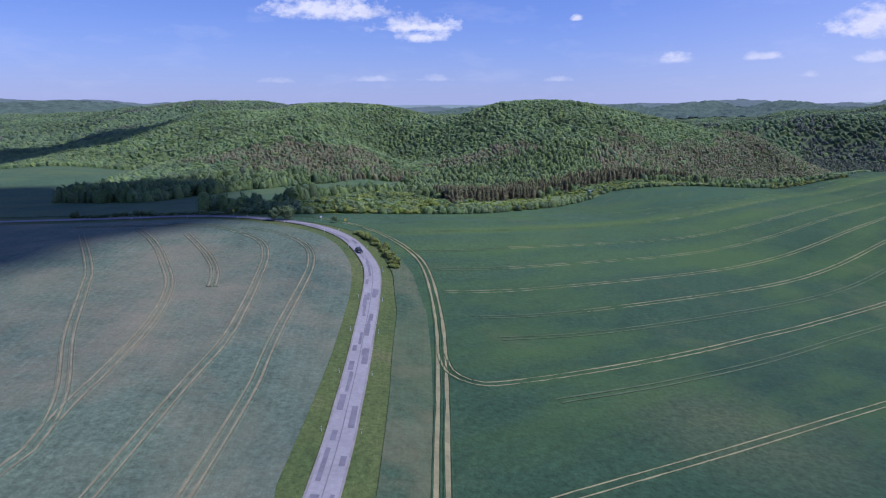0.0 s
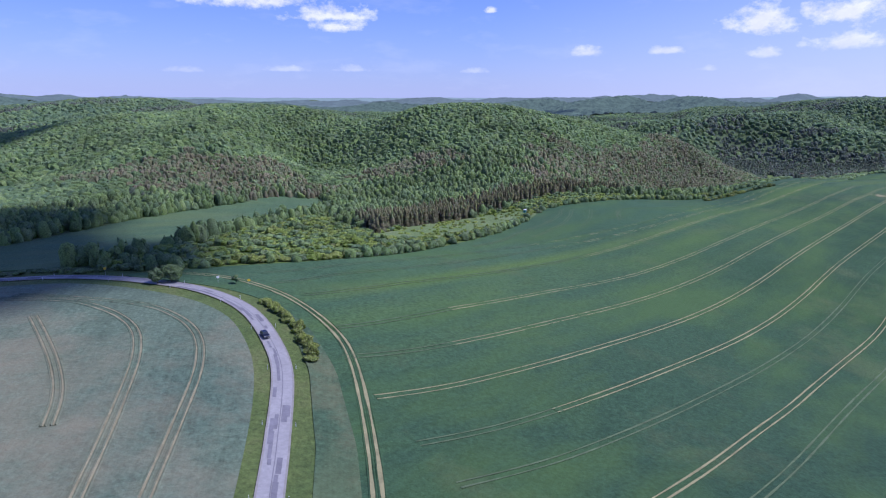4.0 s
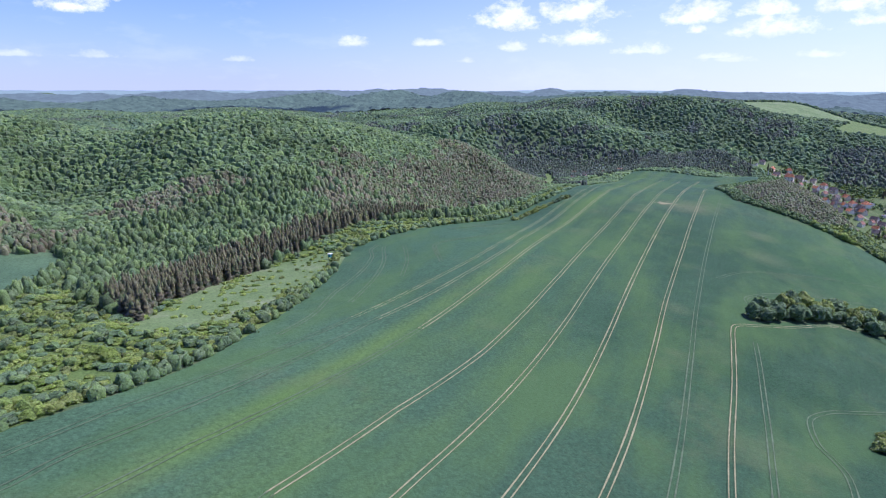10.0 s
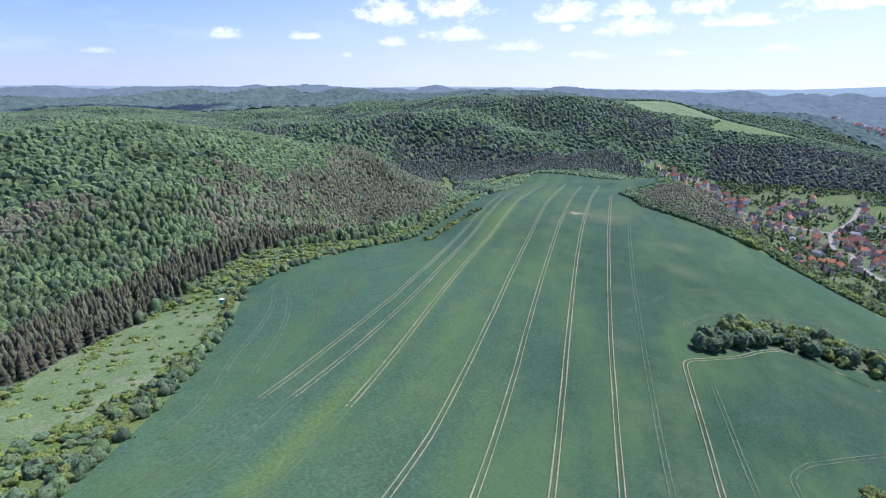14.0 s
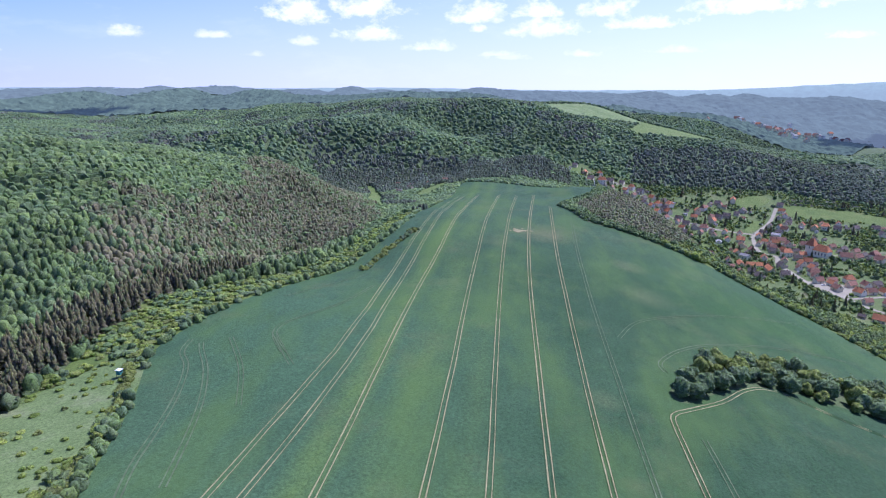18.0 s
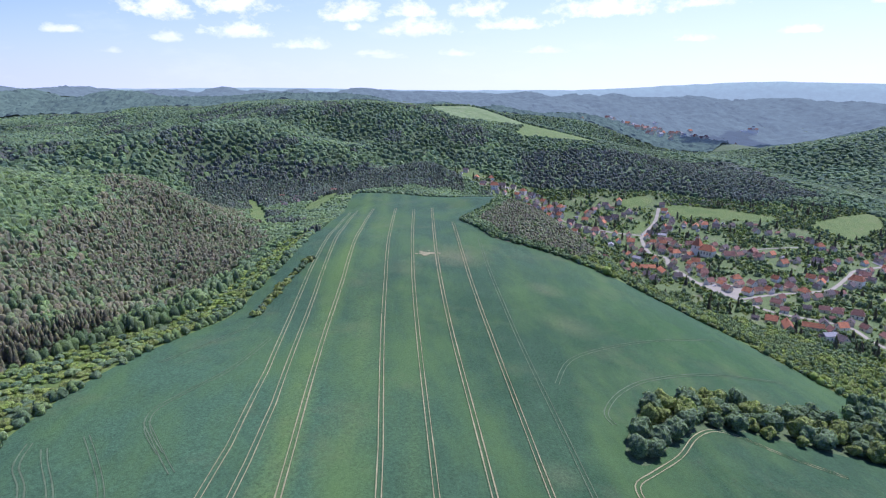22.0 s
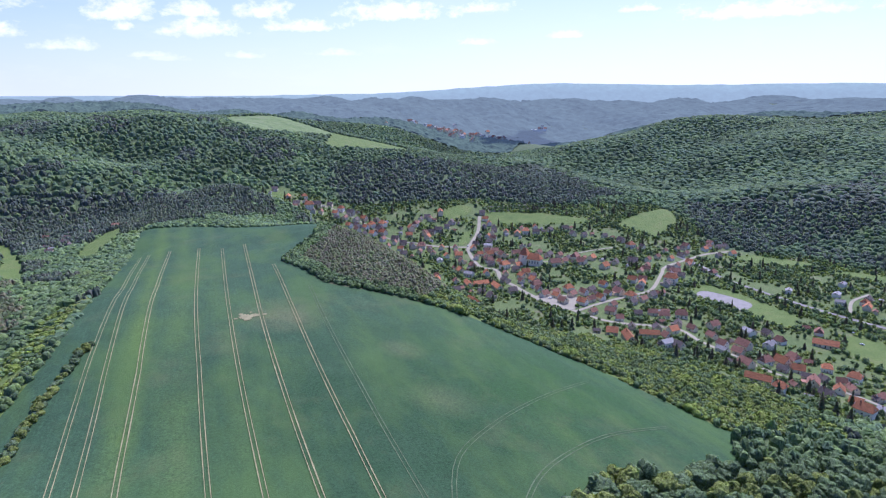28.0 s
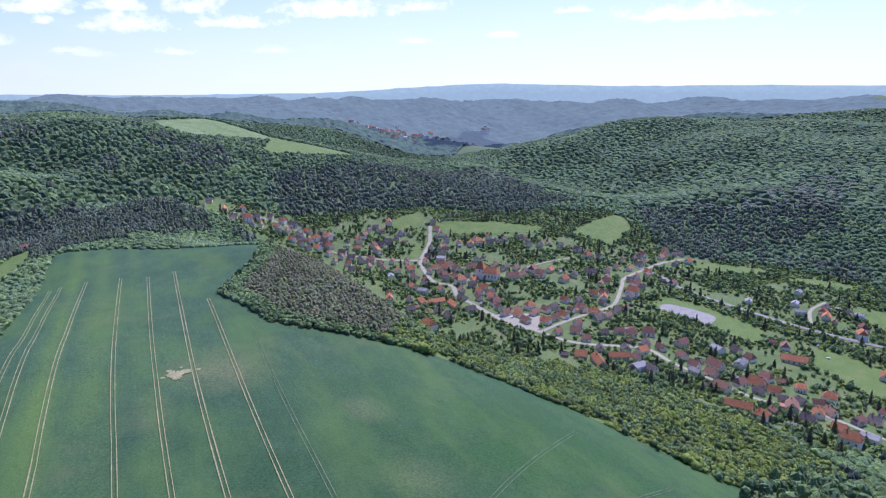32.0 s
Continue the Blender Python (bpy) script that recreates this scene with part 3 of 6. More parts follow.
def beside(offsets, a, b):
    """A tramline beside the middle one, from length a to length b; offsets: (length, metres to the side) or one distance."""
    line = stretch_of(TRACK_LINE, a, b)
    far = np.linspace(a, b, len(line))
    by = np.full(len(line), float(offsets)) if np.isscalar(offsets) else np.interp(far, *np.array(offsets, float).T)
    t = np.gradient(line, axis=0)
    t /= np.linalg.norm(t, axis=1)[:, None]
    return line + np.stack([-t[:, 1], t[:, 0]], 1) * by[:, None]


EDGE_LINE = ((0, 96), (60, 101), (180, 98), (235, 94), (300, 87.5), (360, 85.5), (460, 87), (640, 86), (800, 90))
SECOND_LINE = ((0, 82), (40, 88), (180, 89), (235, 84), (290, 79.5), (330, 77.5), (520, 78), (640, 80), (800, 83))
THIRD_LINE = ((0, 67), (60, 71), (170, 69), (300, 66.5), (420, 65), (500, 63), (640, 64), (800, 65))
FOURTH_LINE = ((0, 38), (60, 43), (115, 43), (180, 39), (300, 36.5), (500, 36), (640, 38), (800, 40))
FIFTH_LINE = ((0, 20), (90, 21), (250, 19), (420, 18), (560, 18), (800, 20))
SEVENTH_LINE = ((0, -21), (100, -20), (300, -19.5), (420, -21), (560, -20.5), (700, -18), (800, -17))
EIGHTH_LINE = ((0, -37), (150, -35), (300, -34.5), (470, -36.5), (620, -37))
HOOK_A = [(146, 494), (137, 483), (132, 467), (119, 445), (104, 425), (89, 406), (71, 377), (52, 356)]
HOOK_B = [(147, 486), (143, 477), (136, 458), (125, 437), (112, 417), (92, 390)]
HOOK_C = [(159, 482), (151, 460), (144, 444), (131, 421)]
HOOK_D = [(176, 474), (166, 447), (163, 438)]
ARC_A = [(167, 451), (173, 468), (182, 479), (198, 483), (224, 488), (260, 505)]
ARC_B = [(210, 520), (240, 524), (272, 530)]
LOOP = [(290, 246), (253, 256), (243, 258.5), (231, 258), (223, 254), (211, 243), (206, 234), (199, 225), (182, 212), (166, 199)]
EDGE_A = [(304, 345), (312, 352), (340, 355), (373, 350), (420, 330), (460, 300)]
EDGE_B = [(318, 378), (352, 386), (392, 380), (440, 366), (500, 344)]
HEAD_TURN = [(0, 141), (1.5, 132), (6, 127), (13, 128), (36, 142), (69, 165), (96, 186), (119, 204), (143, 224), (175, 250), (216, 282), (247, 308), (260, 319), (268, 323.5), (281, 321.5), (304, 318), (328, 318), (344, 314), (350, 304), (352, 285), (358, 262)]
TRACK_R = [(24, 122), (52, 139), (90, 166), (134, 202), (160, 223), (203, 257), (241, 289), (262, 308)]
TRACK_S = [(0, 74), (19, 86), (54, 108), (105, 142), (158, 178), (196, 202)]
TRACKS = ((beside(EDGE_LINE, 0, 185), FAINT, 0.4), (beside(EDGE_LINE, 180, 798), SOIL, 0.36), (beside(SECOND_LINE, 0, 190), FAINT, 0.4), (beside(SECOND_LINE, 185, 800), SOIL, 0.38),
          (beside(THIRD_LINE, 5, 190), FAINT, 0.45), (beside(THIRD_LINE, 185, 800), SOIL, 0.46), (beside(FOURTH_LINE, 5, 60), FAINT, 0.4), (beside(FOURTH_LINE, 58, 798), SOIL, 0.42),
          (beside(FIFTH_LINE, 0, 40), FAINT, 0.4), (beside(FIFTH_LINE, 38, 790), SOIL, 0.38), (beside(0, 0, 800), SOIL, 0.5), (beside(SEVENTH_LINE, 0, 40), FAINT, 0.45), (beside(SEVENTH_LINE, 38, 690), SOIL, 0.45),
          (beside(EIGHTH_LINE, 0, 620), FAINT, 0.46), (HEAD_TURN, SOIL, 0.46), (TRACK_S, SOIL, 0.36), (TRACK_R, FAINT, 0.5), (HOOK_A, FAINT, 0.55), (HOOK_B, FAINT, 0.5), (HOOK_C, FAINT, 0.4), (HOOK_D, FAINT, 0.4),
          (ARC_A, FAINT, 0.4), (ARC_B, FAINT, 0.35), (LOOP, FAINT, 0.45), (EDGE_A, FAINT, 0.5), (EDGE_B, FAINT, 0.35))
HEADLAND = [(1, -30), (0, 84), (0, 120), (-1, 165), (-5, 205), (-12, 228), (-28, 253), (-50, 271), (-72, 277)]
LEFT_TRACKS = ([(-64, 40), (-63, 80), (-63, 91), (-69, 108), (-82, 133), (-96, 165), (-106, 186), (-136, 236)], [(-63, 89), (-65, 104), (-66, 118), (-69, 145), (-75, 169), (-84, 188), (-100, 217), (-118, 244)],
               [(-47, 40), (-48, 80), (-49, 111), (-49, 136), (-51, 156), (-54, 180), (-58, 204), (-65, 222), (-79, 237), (-98, 247), (-150, 255)],
               [(-35, 40), (-35.5, 79), (-36.5, 113), (-38, 129), (-39.5, 149), (-40.5, 172), (-42, 198), (-47, 217), (-57, 231), (-72, 241), (-110, 254)],
               [(-64, 171), (-68, 185), (-77, 203), (-94, 231)])


def ridge_arrays(line, wide, tall):
    """A low standing edge of crop beside a rut."""
    p = np.asarray(line, float)
    v, f = ribbon_arrays(p, wide, 0.25, 3)
    mid = (v[0::2] + v[1::2]) / 2
    mid[:, 2] += tall * np.random.default_rng(len(p)).uniform(0.6, 1.2, len(mid))
    n = len(mid)
    w = np.empty((3 * n, 3))
    w[0::3], w[1::3], w[2::3] = v[0::2], mid, v[1::2]
    i = np.arange(n - 1)[:, None] * 3
    return w, np.vstack([i + (0, 1, 4, 3), i + (1, 2, 5, 4)])


def wheel_tracks(line, mat, width, label, crop):
    p = rounded(line, 4, False)
    ruts, edges = [], []
    for side in (-0.9, 0.9):
        wob = [width * part_rng.uniform(0.55, 1.25) for _ in range(60)]
        ruts.append(ribbon_arrays(shifted(p, side), wob, 0.46, 3))
        for out in (-1, 1):
            edges.append(ridge_arrays(shifted(p, side + out * (width / 2 + 0.22)), 0.5, 0.2 if mat is FAINT else 0.42))
    ob = mesh_object("wheel_tracks", *join_arrays(ruts), mat)
    mesh_object("crop_edge", *join_arrays(edges), crop, ob)
    return tagged(ob, label, "wheel tracks", "wheel tracks", "structure")


for line, mat, width in TRACKS:
    wheel_tracks(line, mat, width, "pale pair of tractor wheel tracks through green wheat" if mat is SOIL else "faint pair of tractor wheel tracks through green wheat", WHEAT)
wheel_tracks(HEADLAND, SOIL, 0.8, "bare earth wheel tracks along the edge of the wheat", WHEAT)
for line in LEFT_TRACKS:
    wheel_tracks(line, THIN_SOIL, 0.42, "pale curved tractor wheel tracks in grey-green barley", BARLEY)

# thin, bleached crop
strip("poor_crop_strip", [(-5.4, 30), (-5.4, 84), (-6.2, 118), (-8.4, 168), (-12.8, 200), (-20, 224), (-32, 246)], [7.6, 8.0, 8.2, 9.0, 8.0, 6.0, 3.0], 0.38, THIN_STRIP, "thin patchy strip of bleached crop beside the road verge", "crop")


def blot(name, x, y, r, mat, label, seed, lift=0.62, long=1.0):
    q = random.Random(seed)
    n = 40
    ring = [(x + math.cos(i / n * 6.283) * r * long * q.uniform(0.65, 1.15), y + math.sin(i / n * 6.283) * r * q.uniform(0.65, 1.15)) for i in range(n)]
    v = np.array([(x, y)] + ring)
    z = height(v[:, 0], v[:, 1]) + lift
    f = np.array([[0, 1 + i, 1 + (i + 1) % n] for i in range(n)])
    return tagged(mesh_object(name, np.c_[v, z], f, mat), label, "crop", kind="structure")


for i, (x, y, r) in enumerate(((441, 544, 4.6), (446, 541, 3.0), (437, 541, 2.2), (443, 549, 1.6), (450, 537, 1.4), (435, 547, 1.2), (449, 546, 1.0))):
    blot("bare_patch", x, y, r, SOIL, "pale bare patch in the wheat", 3 + i, 0.62 + 0.004 * i)

# ---- village ground, lanes, meadows ----
VILLAGE = [(700, 320), (728, 430), (742, 500), (785, 580), (830, 640), (930, 690), (960, 800), (975, 900), (1050, 900), (1070, 780), (1180, 680), (1240, 600), (1260, 480), (1330, 300), (1290, 240),
           (1180, 200), (1190, 60), (1120, -60), (1020, -60), (860, -40), (720, 40), (640, 90), (600, 180), (655, 240)]
sheet("village_gardens", VILLAGE, GARDEN, 0.15, 20, "garden lawns and rough grass between village houses", "grass")
LANES = ([(1172, 480 + 100), (1109, 567), (1040, 564), (1008, 553), (958, 526), (944, 500), (909, 486), (877, 461), (831, 426), (795, 377), (778, 342), (784, 305), (789, 275), (761, 254), (737, 227), (708, 199), (703, 177), (694, 141), (665, 110), (640, 60)],
         [(1022, 640), (1024, 617), (1033, 586), (1040, 564)], [(795, 380), (840, 350), (881, 319), (912, 300), (988, 287), (1026, 281), (1080, 251), (1128, 221), (1165, 184)],
         [(1040, 30), (1000, 60), (950, 75)], [(1022, 640), (1010, 680), (1030, 730), (1035, 790), (1012, 840)], [(944, 500), (975, 470), (990, 430), (1040, 400), (1090, 350)])
for line, width in zip(LANES, (5.5, 5, 4.5, 4, 3, 3)):
    strip("village_lane", rounded(line, 6, False), width, 0.45, DRIVE, "pale grey village street between houses", "street")
sheet("square", [(834, 432), (846, 415), (842, 385), (826, 376), (800, 384), (806, 408)], DRIVE, 0.5, 12, "pale asphalt village square", "square")
sheet("yard", [(918, 247), (944, 234), (925, 187), (891, 201), (897, 213)], GRAVEL, 0.4, 12, "grey gravel yard", "yard")
RAIL = rounded([(1090, 262), (1055, 229), (1015, 208), (970, 152), (941, 110), (915, 55), (885, -30)], 6, False)
strip("railway_bed", RAIL, 7, 0.9, GRAVEL, "grey stone ballast railway bed", "railway")
for side in (-0.75, 0.75):
    strip("rail", shifted(RAIL, side), 0.25, 1.05, PATCHED, "dark steel railway rail", "rail")
MEADOWS = ([(1136, 634), (1164, 640), (1197, 624), (1199, 600), (1161, 603), (1137, 620)], [(1165, 575), (1200, 562), (1220, 482), (1212, 401), (1190, 400), (1150, 552)], [(1049, 584), (1095, 587), (1106, 576), (1055, 571)],
           [(1201, 355), (1271, 315), (1318, 275), (1269, 256), (1201, 280), (1167, 290)], [(922, 259), (972, 232), (950, 187), (904, 142), (864, 154), (870, 177), (923, 228)],
           [(1030, 6), (1011, -40), (950, -20), (978, 5)], [(853, 105), (873, 82), (820, 35), (745, 65), (792, 99), (817, 114)], [(1131, 184), (1168, 149), (1171, 74), (1150, 66), (1128, 139)], [(1128, 60), (1140, 20), (1112, -45), (1098, -7)],
           [(796, 566), (849, 588), (944, 602), (947, 592), (857, 577), (810, 560)], [(985, 885), (1024, 892), (1028, 867), (1002, 850)], [(957, 472), (1006, 470), (1015, 448), (988, 431), (948, 440)])
for ring in MEADOWS:
    sheet("meadow", ring, MEADOW, 0.35, 14, "bright green mown meadow beside the village", "meadow")
HILL_MEADOW = [(1280, 1140), (1386, 1215), (1503, 1175), (1500, 1090), (1480, 1012), (1420, 985), (1371, 1030), (1262, 1060)]
LOWER_MEADOW = [(1415, 980), (1476, 1004), (1505, 930), (1485, 845), (1455, 795), (1400, 826), (1351, 876), (1290, 912), (1315, 942)]
sheet("hilltop_meadow", HILL_MEADOW, ROUGH_GRASS, 0.5, 30, "pale dry meadow on a wooded hilltop", "meadow")
sheet("hilltop_meadow", LOWER_MEADOW, MEADOW, 0.5, 30, "bright green meadow on a wooded hilltop", "meadow")
STRIP = [(-2, 388), (10, 402), (32, 446), (58, 474), (92, 494), (118, 498), (119, 474), (98, 450), (68, 412), (33, 381), (10, 370)]
sheet("rough_meadow", STRIP, ROUGH_GRASS, 0.3, 8, "rough pale meadow strip between hedge and spruce wood", "meadow")
# ---- woods ----
rng = np.random.default_rng(7)


def ico(level):
    bm = bmesh.new()
    bmesh.ops.create_icosphere(bm, subdivisions=level, radius=1.0)
    v = np.array([x.co for x in bm.verts])
    f = np.array([[w.index for w in p.verts] for p in bm.faces])
    bm.free()
    return v, f


def leafy(level, sprays, r, rough=0.3, leaf=0.16, squat=0.75):
    """An uneven crown of unit size on z = 0: lumpy boughs, with loose sprays of leaves standing out of them."""
    v, f = ico(level)
    k = r.normal(size=(9, 3)) * 2.6
    ph = r.uniform(0, 6.3, 9)

    def bulge(d):
        return 1 + rough * 2.0 * sum(np.sin(d @ a + b) for a, b in zip(k, ph)) / 9

    w = v * (bulge(v) + r.normal(0, rough * 0.22, len(v)))[:, None]
    if sprays:
        d = r.normal(size=(sprays, 3))
        d[:, 2] = np.abs(d[:, 2]) * 1.1 - 0.45
        d /= np.linalg.norm(d, axis=1)[:, None]
        c = d * (bulge(d) * r.uniform(0.9, 1.12, sprays))[:, None]
        a = np.cross(d, r.normal(size=(sprays, 3)))
        a /= np.linalg.norm(a, axis=1)[:, None] + 1e-9
        b = np.cross(d, a) + d * r.uniform(-0.5, 0.7, sprays)[:, None]
        s = leaf * r.uniform(0.6, 1.4, sprays)[:, None]
        q = np.stack([c - a * s - b * s * 0.7, c + a * s * 0.9 - b * s * 0.5, c + b * s * 1.1 + d * s * 0.5, c - a * s * 0.4 + d * s * 0.7], 1)
        n = len(w) + 4 * np.arange(sprays)[:, None]
        f = np.vstack([f, n + (0, 1, 2), n + (0, 2, 3)])
        w = np.vstack([w, q.reshape(-1, 3)])
    w[:, 2] = np.where(w[:, 2] < 0, w[:, 2] * squat, w[:, 2])
    w[:, 2] = (w[:, 2] + squat) / (1 + squat)
    return w * (0.5, 0.5, 1), f


def crowns(level, sprays, count, seed, rough=0.3, leaf=0.16):
    r = np.random.default_rng(seed)
    return [leafy(level, sprays, r, rough, leaf) for _ in range(count)]


def fir_shapes(tiers, sides, count, seed, slim=0.5):
    """Spruces and pines of unit height: ragged skirts of boughs one over another."""
    r = np.random.default_rng(seed)
    out = []
    for _ in range(count):
        vs, fs, n = [], [], 0
        for i in range(tiers):
            base, top = i / tiers * 0.82 + 0.04, min(1.0, (i + 1.35) / tiers * 0.82 + 0.14)
            rad = slim * (1 - base) ** 0.75 + 0.03
            a = np.arange(sides) * 2 * math.pi / sides + r.uniform(0, 6)
            q = rad * r.uniform(0.55, 1.2, sides)
            ring = np.stack([q * np.cos(a), q * np.sin(a), base + r.uniform(-0.05, 0.06, sides)], 1)
            vs.append(np.vstack([ring, [[r.normal(0, 0.02), r.normal(0, 0.02), top]]]))
            j = np.arange(sides)
            fs.append(np.stack([j, (j + 1) % sides, np.full(sides, sides)], 1) + n)
            n += sides + 1
        out.append((np.vstack(vs), np.vstack(fs)))
    return out


def plant(name, shapes, xy, tall, wide, mat, label, category="woodland", sink=0.0, smooth=False):
    """Many trees as one mesh: place, height and width of each."""
    if not len(xy):
        return None
    z0 = height(xy[:, 0], xy[:, 1])
    pick = rng.integers(0, len(shapes), len(xy))
    vs, fs, n = [], [], 0
    for k, (sv, sf) in enumerate(shapes):
        m = np.where(pick == k)[0]
        if not len(m):
            continue
        a = rng.uniform(0, 6.283, len(m))
        c, s = np.cos(a)[:, None], np.sin(a)[:, None]
        x = (sv[None, :, 0] * c - sv[None, :, 1] * s) * wide[m, None] + xy[m, 0, None]
        y = (sv[None, :, 0] * s + sv[None, :, 1] * c) * wide[m, None] + xy[m, 1, None]
        z = sv[None, :, 2] * tall[m, None] + (z0[m] - sink * tall[m])[:, None]
        vs.append(np.stack([x, y, z], -1).reshape(-1, 3))
        fs.append((sf[None] + (np.arange(len(m)) * len(sv))[:, None, None] + n).reshape(-1, 3))
        n += len(m) * len(sv)
    ob = mesh_object(name, np.concatenate(vs), np.concatenate(fs), mat, smooth=smooth)
    print(name, len(xy), "trees", sum(len(q) for q in fs), "triangles")
    return tagged(ob, label, category, kind="stuff")


def scatter(x0, x1, y0, y1, step):
    x, y = np.meshgrid(np.arange(x0, x1, step), np.arange(y0, y1, step))
    x, y = x.ravel(), y.ravel()
    return np.stack([x + rng.uniform(-0.48, 0.48, len(x)) * step, y + rng.uniform(-0.48, 0.48, len(x)) * step], 1)


def wave(xy, size, seed):
    """A slow random wave over the plan, about -1 to 1."""
    r = np.random.default_rng(seed)
    k = r.normal(size=(9, 2)) / size
    return sum(np.sin(xy @ a * 6.28 + b) for a, b in zip(k, r.uniform(0, 6.3, 9))) / 4.5


def near_line(line, xy):
    p = np.asarray(line, float)
    best = np.full(len(xy), 1e9)
    for a, b in zip(p[:-1], p[1:]):
        d = b - a
        t = np.clip(((xy - a) @ d) / (d @ d + 1e-9), 0, 1)
        best = np.minimum(best, np.linalg.norm(xy - a - t[:, None] * d, axis=1))
    return best


def within(poly, xy):
    return inside(poly, xy[:, 0], xy[:, 1])


def oval(xy, x, y, rx, ry, turn=0.0):
    c, s = math.cos(radians(turn)), math.sin(radians(turn))
    dx, dy = xy[:, 0] - x, xy[:, 1] - y
    return ((dx * c + dy * s) / rx) ** 2 + ((-dx * s + dy * c) / ry) ** 2


# low growth: hedge banks, the bushy slope over the village, thin scrub
HEDGE_BANK = [(-92, 290), (-62, 287), (-20, 306), (38, 360), (102, 452), (126, 495), (152, 514), (190, 533), (240, 548), (273, 558), (310, 582), (378, 622), (434, 658), (428, 676), (370, 642), (300, 602), (240, 572), (150, 560), (105, 515), (60, 470), (20, 430), (2, 392),
              (-24, 470), (-24, 545), (-36, 480), (-60, 395), (-82, 326), (-100, 298)]
BUSHY_SLOPE = [(534, 466), (549, 428), (550, 388), (539, 345), (513, 307), (488, 272), (482, 262), (560, 180), (610, 200), (658, 245), (702, 325), (730, 430), (744, 500), (700, 500), (640, 470)]
ISLAND = [(288, 335), (322, 340), (372, 332), (400, 300), (440, 268), (496, 262), (540, 200), (500, 120), (420, 130), (420, 200), (384, 262), (352, 310), (318, 322), (284, 325)]
SPRUCES = [(0, 394), (12, 404), (34, 450), (68, 482), (104, 517), (165, 560), (232, 586), (222, 604), (120, 570), (60, 528), (14, 488), (-8, 442)]
SCRUB_HILL = [(567, 599), (604, 610), (650, 620), (690, 632), (732, 648), (800, 620), (770, 580), (700, 500), (640, 470), (534, 466), (522, 506), (521, 535), (543, 562)]
HILL = [(-420, 560), (-200, 560), (-30, 560), (240, 590), (400, 650), (520, 700), (500, 820), (480, 960), (430, 1080), (170, 1120), (-60, 1000), (-160, 900), (-420, 900)]
VALLEY_FLOOR = [(254, 632), (300, 660), (334, 677), (340, 684), (328, 686), (292, 669), (250, 641)]
GLADE = [(506, 816), (520, 818), (550, 852), (630, 955), (664, 1016), (655, 1022), (614, 960), (526, 858)]
ALLOTMENT = [(600, 822), (604, 852), (660, 892), (722, 930), (738, 922), (700, 880), (668, 858)]
ROADSIDE = [(-345, 284), (-215, 289), (-100, 280), (-88, 289), (-112, 294), (-215, 303), (-345, 301)]
CLEAR = [FIELD, LEFT_FIELD, MEADOW_FIELD, THIRD_FIELD, VILLAGE, STRIP, HILL_MEADOW, LOWER_MEADOW, VALLEY_FLOOR, GLADE, ALLOTMENT, ROADSIDE]
CABINS = [(640, 924), (655, 938), (668, 928), (684, 950), (702, 966), (718, 978), (697, 992), (676, 915), (747, 936), (744, 917), (725, 950), (663, 955)]
for ring, label in ((VALLEY_FLOOR, "narrow green meadow on the valley floor"), (GLADE, "green glade between wooded slopes"), (ALLOTMENT, "pale mown meadow below the wheat")):
    sheet("valley_meadow", ring, MEADOW, 0.3, 14, label, "meadow")
LOW_GROUND = [HEDGE_BANK, BUSHY_SLOPE, SCRUB_HILL, ISLAND]


def open_ground(xy, low=True):
    m = near_line(ROAD, xy) < 14
    for poly in CLEAR + (LOW_GROUND if low else []):
        m |= within(poly, xy)
    for x, y in CABINS:
        m |= np.hypot(xy[:, 0] - x, xy[:, 1] - y) < 8
    return m


def bearing(xy):
    d = xy - np.array([20, 60])
    return np.degrees(np.arctan2(d[:, 0], d[:, 1])), np.linalg.norm(d, axis=1)


def domes(sides, count, seed, rough=0.22, rings=((0.26, 0.90), (0.45, 0.62), (0.52, 0.18))):
    """Small uneven rounded crowns for woods that are only seen from above and afar."""
    r = np.random.default_rng(seed)
    out = []
    j = np.arange(sides)
    k = (j + 1) % sides
    for _ in range(count):
        lean = r.uniform(-0.1, 0.1, 2)
        lobes = 1 + rough * np.sin(r.integers(2, 4) * j * 2 * math.pi / sides + r.uniform(0, 6.3))
        vs = [np.array([[lean[0], lean[1], 1.0]])]
        fs = [np.stack([np.zeros(sides, int), 1 + j, 1 + k], 1)]
        for n, (rad, z) in enumerate(rings):
            a = (j + 0.5 * n) * 2 * math.pi / sides
            q = rad * lobes * r.uniform(1 - 0.6 * rough, 1 + 0.6 * rough, sides)
            vs.append(np.stack([q * np.cos(a) + lean[0] * z, q * np.sin(a) + lean[1] * z, z + r.uniform(-0.09, 0.07, sides)], 1))
            if n:
                o, i = 1 + n * sides, 1 + (n - 1) * sides
                fs += [np.stack([i + j, o + j, i + k], 1), np.stack([i + k, o + j, o + k], 1)]
        out.append((np.vstack(vs), np.vstack(fs)))
    return out


SHRUB = crowns(2, 16, 10, 15, 0.36, 0.2)
CLOSE, TREE, LOW_BUSH = crowns(2, 14, 12, 1, 0.42, 0.2), crowns(1, 14, 12, 2, 0.36, 0.24), crowns(1, 20, 12, 3, 0.36, 0.24)
DOME, DOME_FAR, DOME_BIG = domes(6, 14, 12, 0.24, ((0.38, 0.82), (0.54, 0.2))), domes(5, 12, 13, 0.28, ((0.36, 0.8), (0.52, 0.2))), domes(6, 14, 17, 0.3, ((0.38, 0.8), (0.54, 0.2)))
FIRS = fir_shapes(7, 9, 8, 3, 0.5)


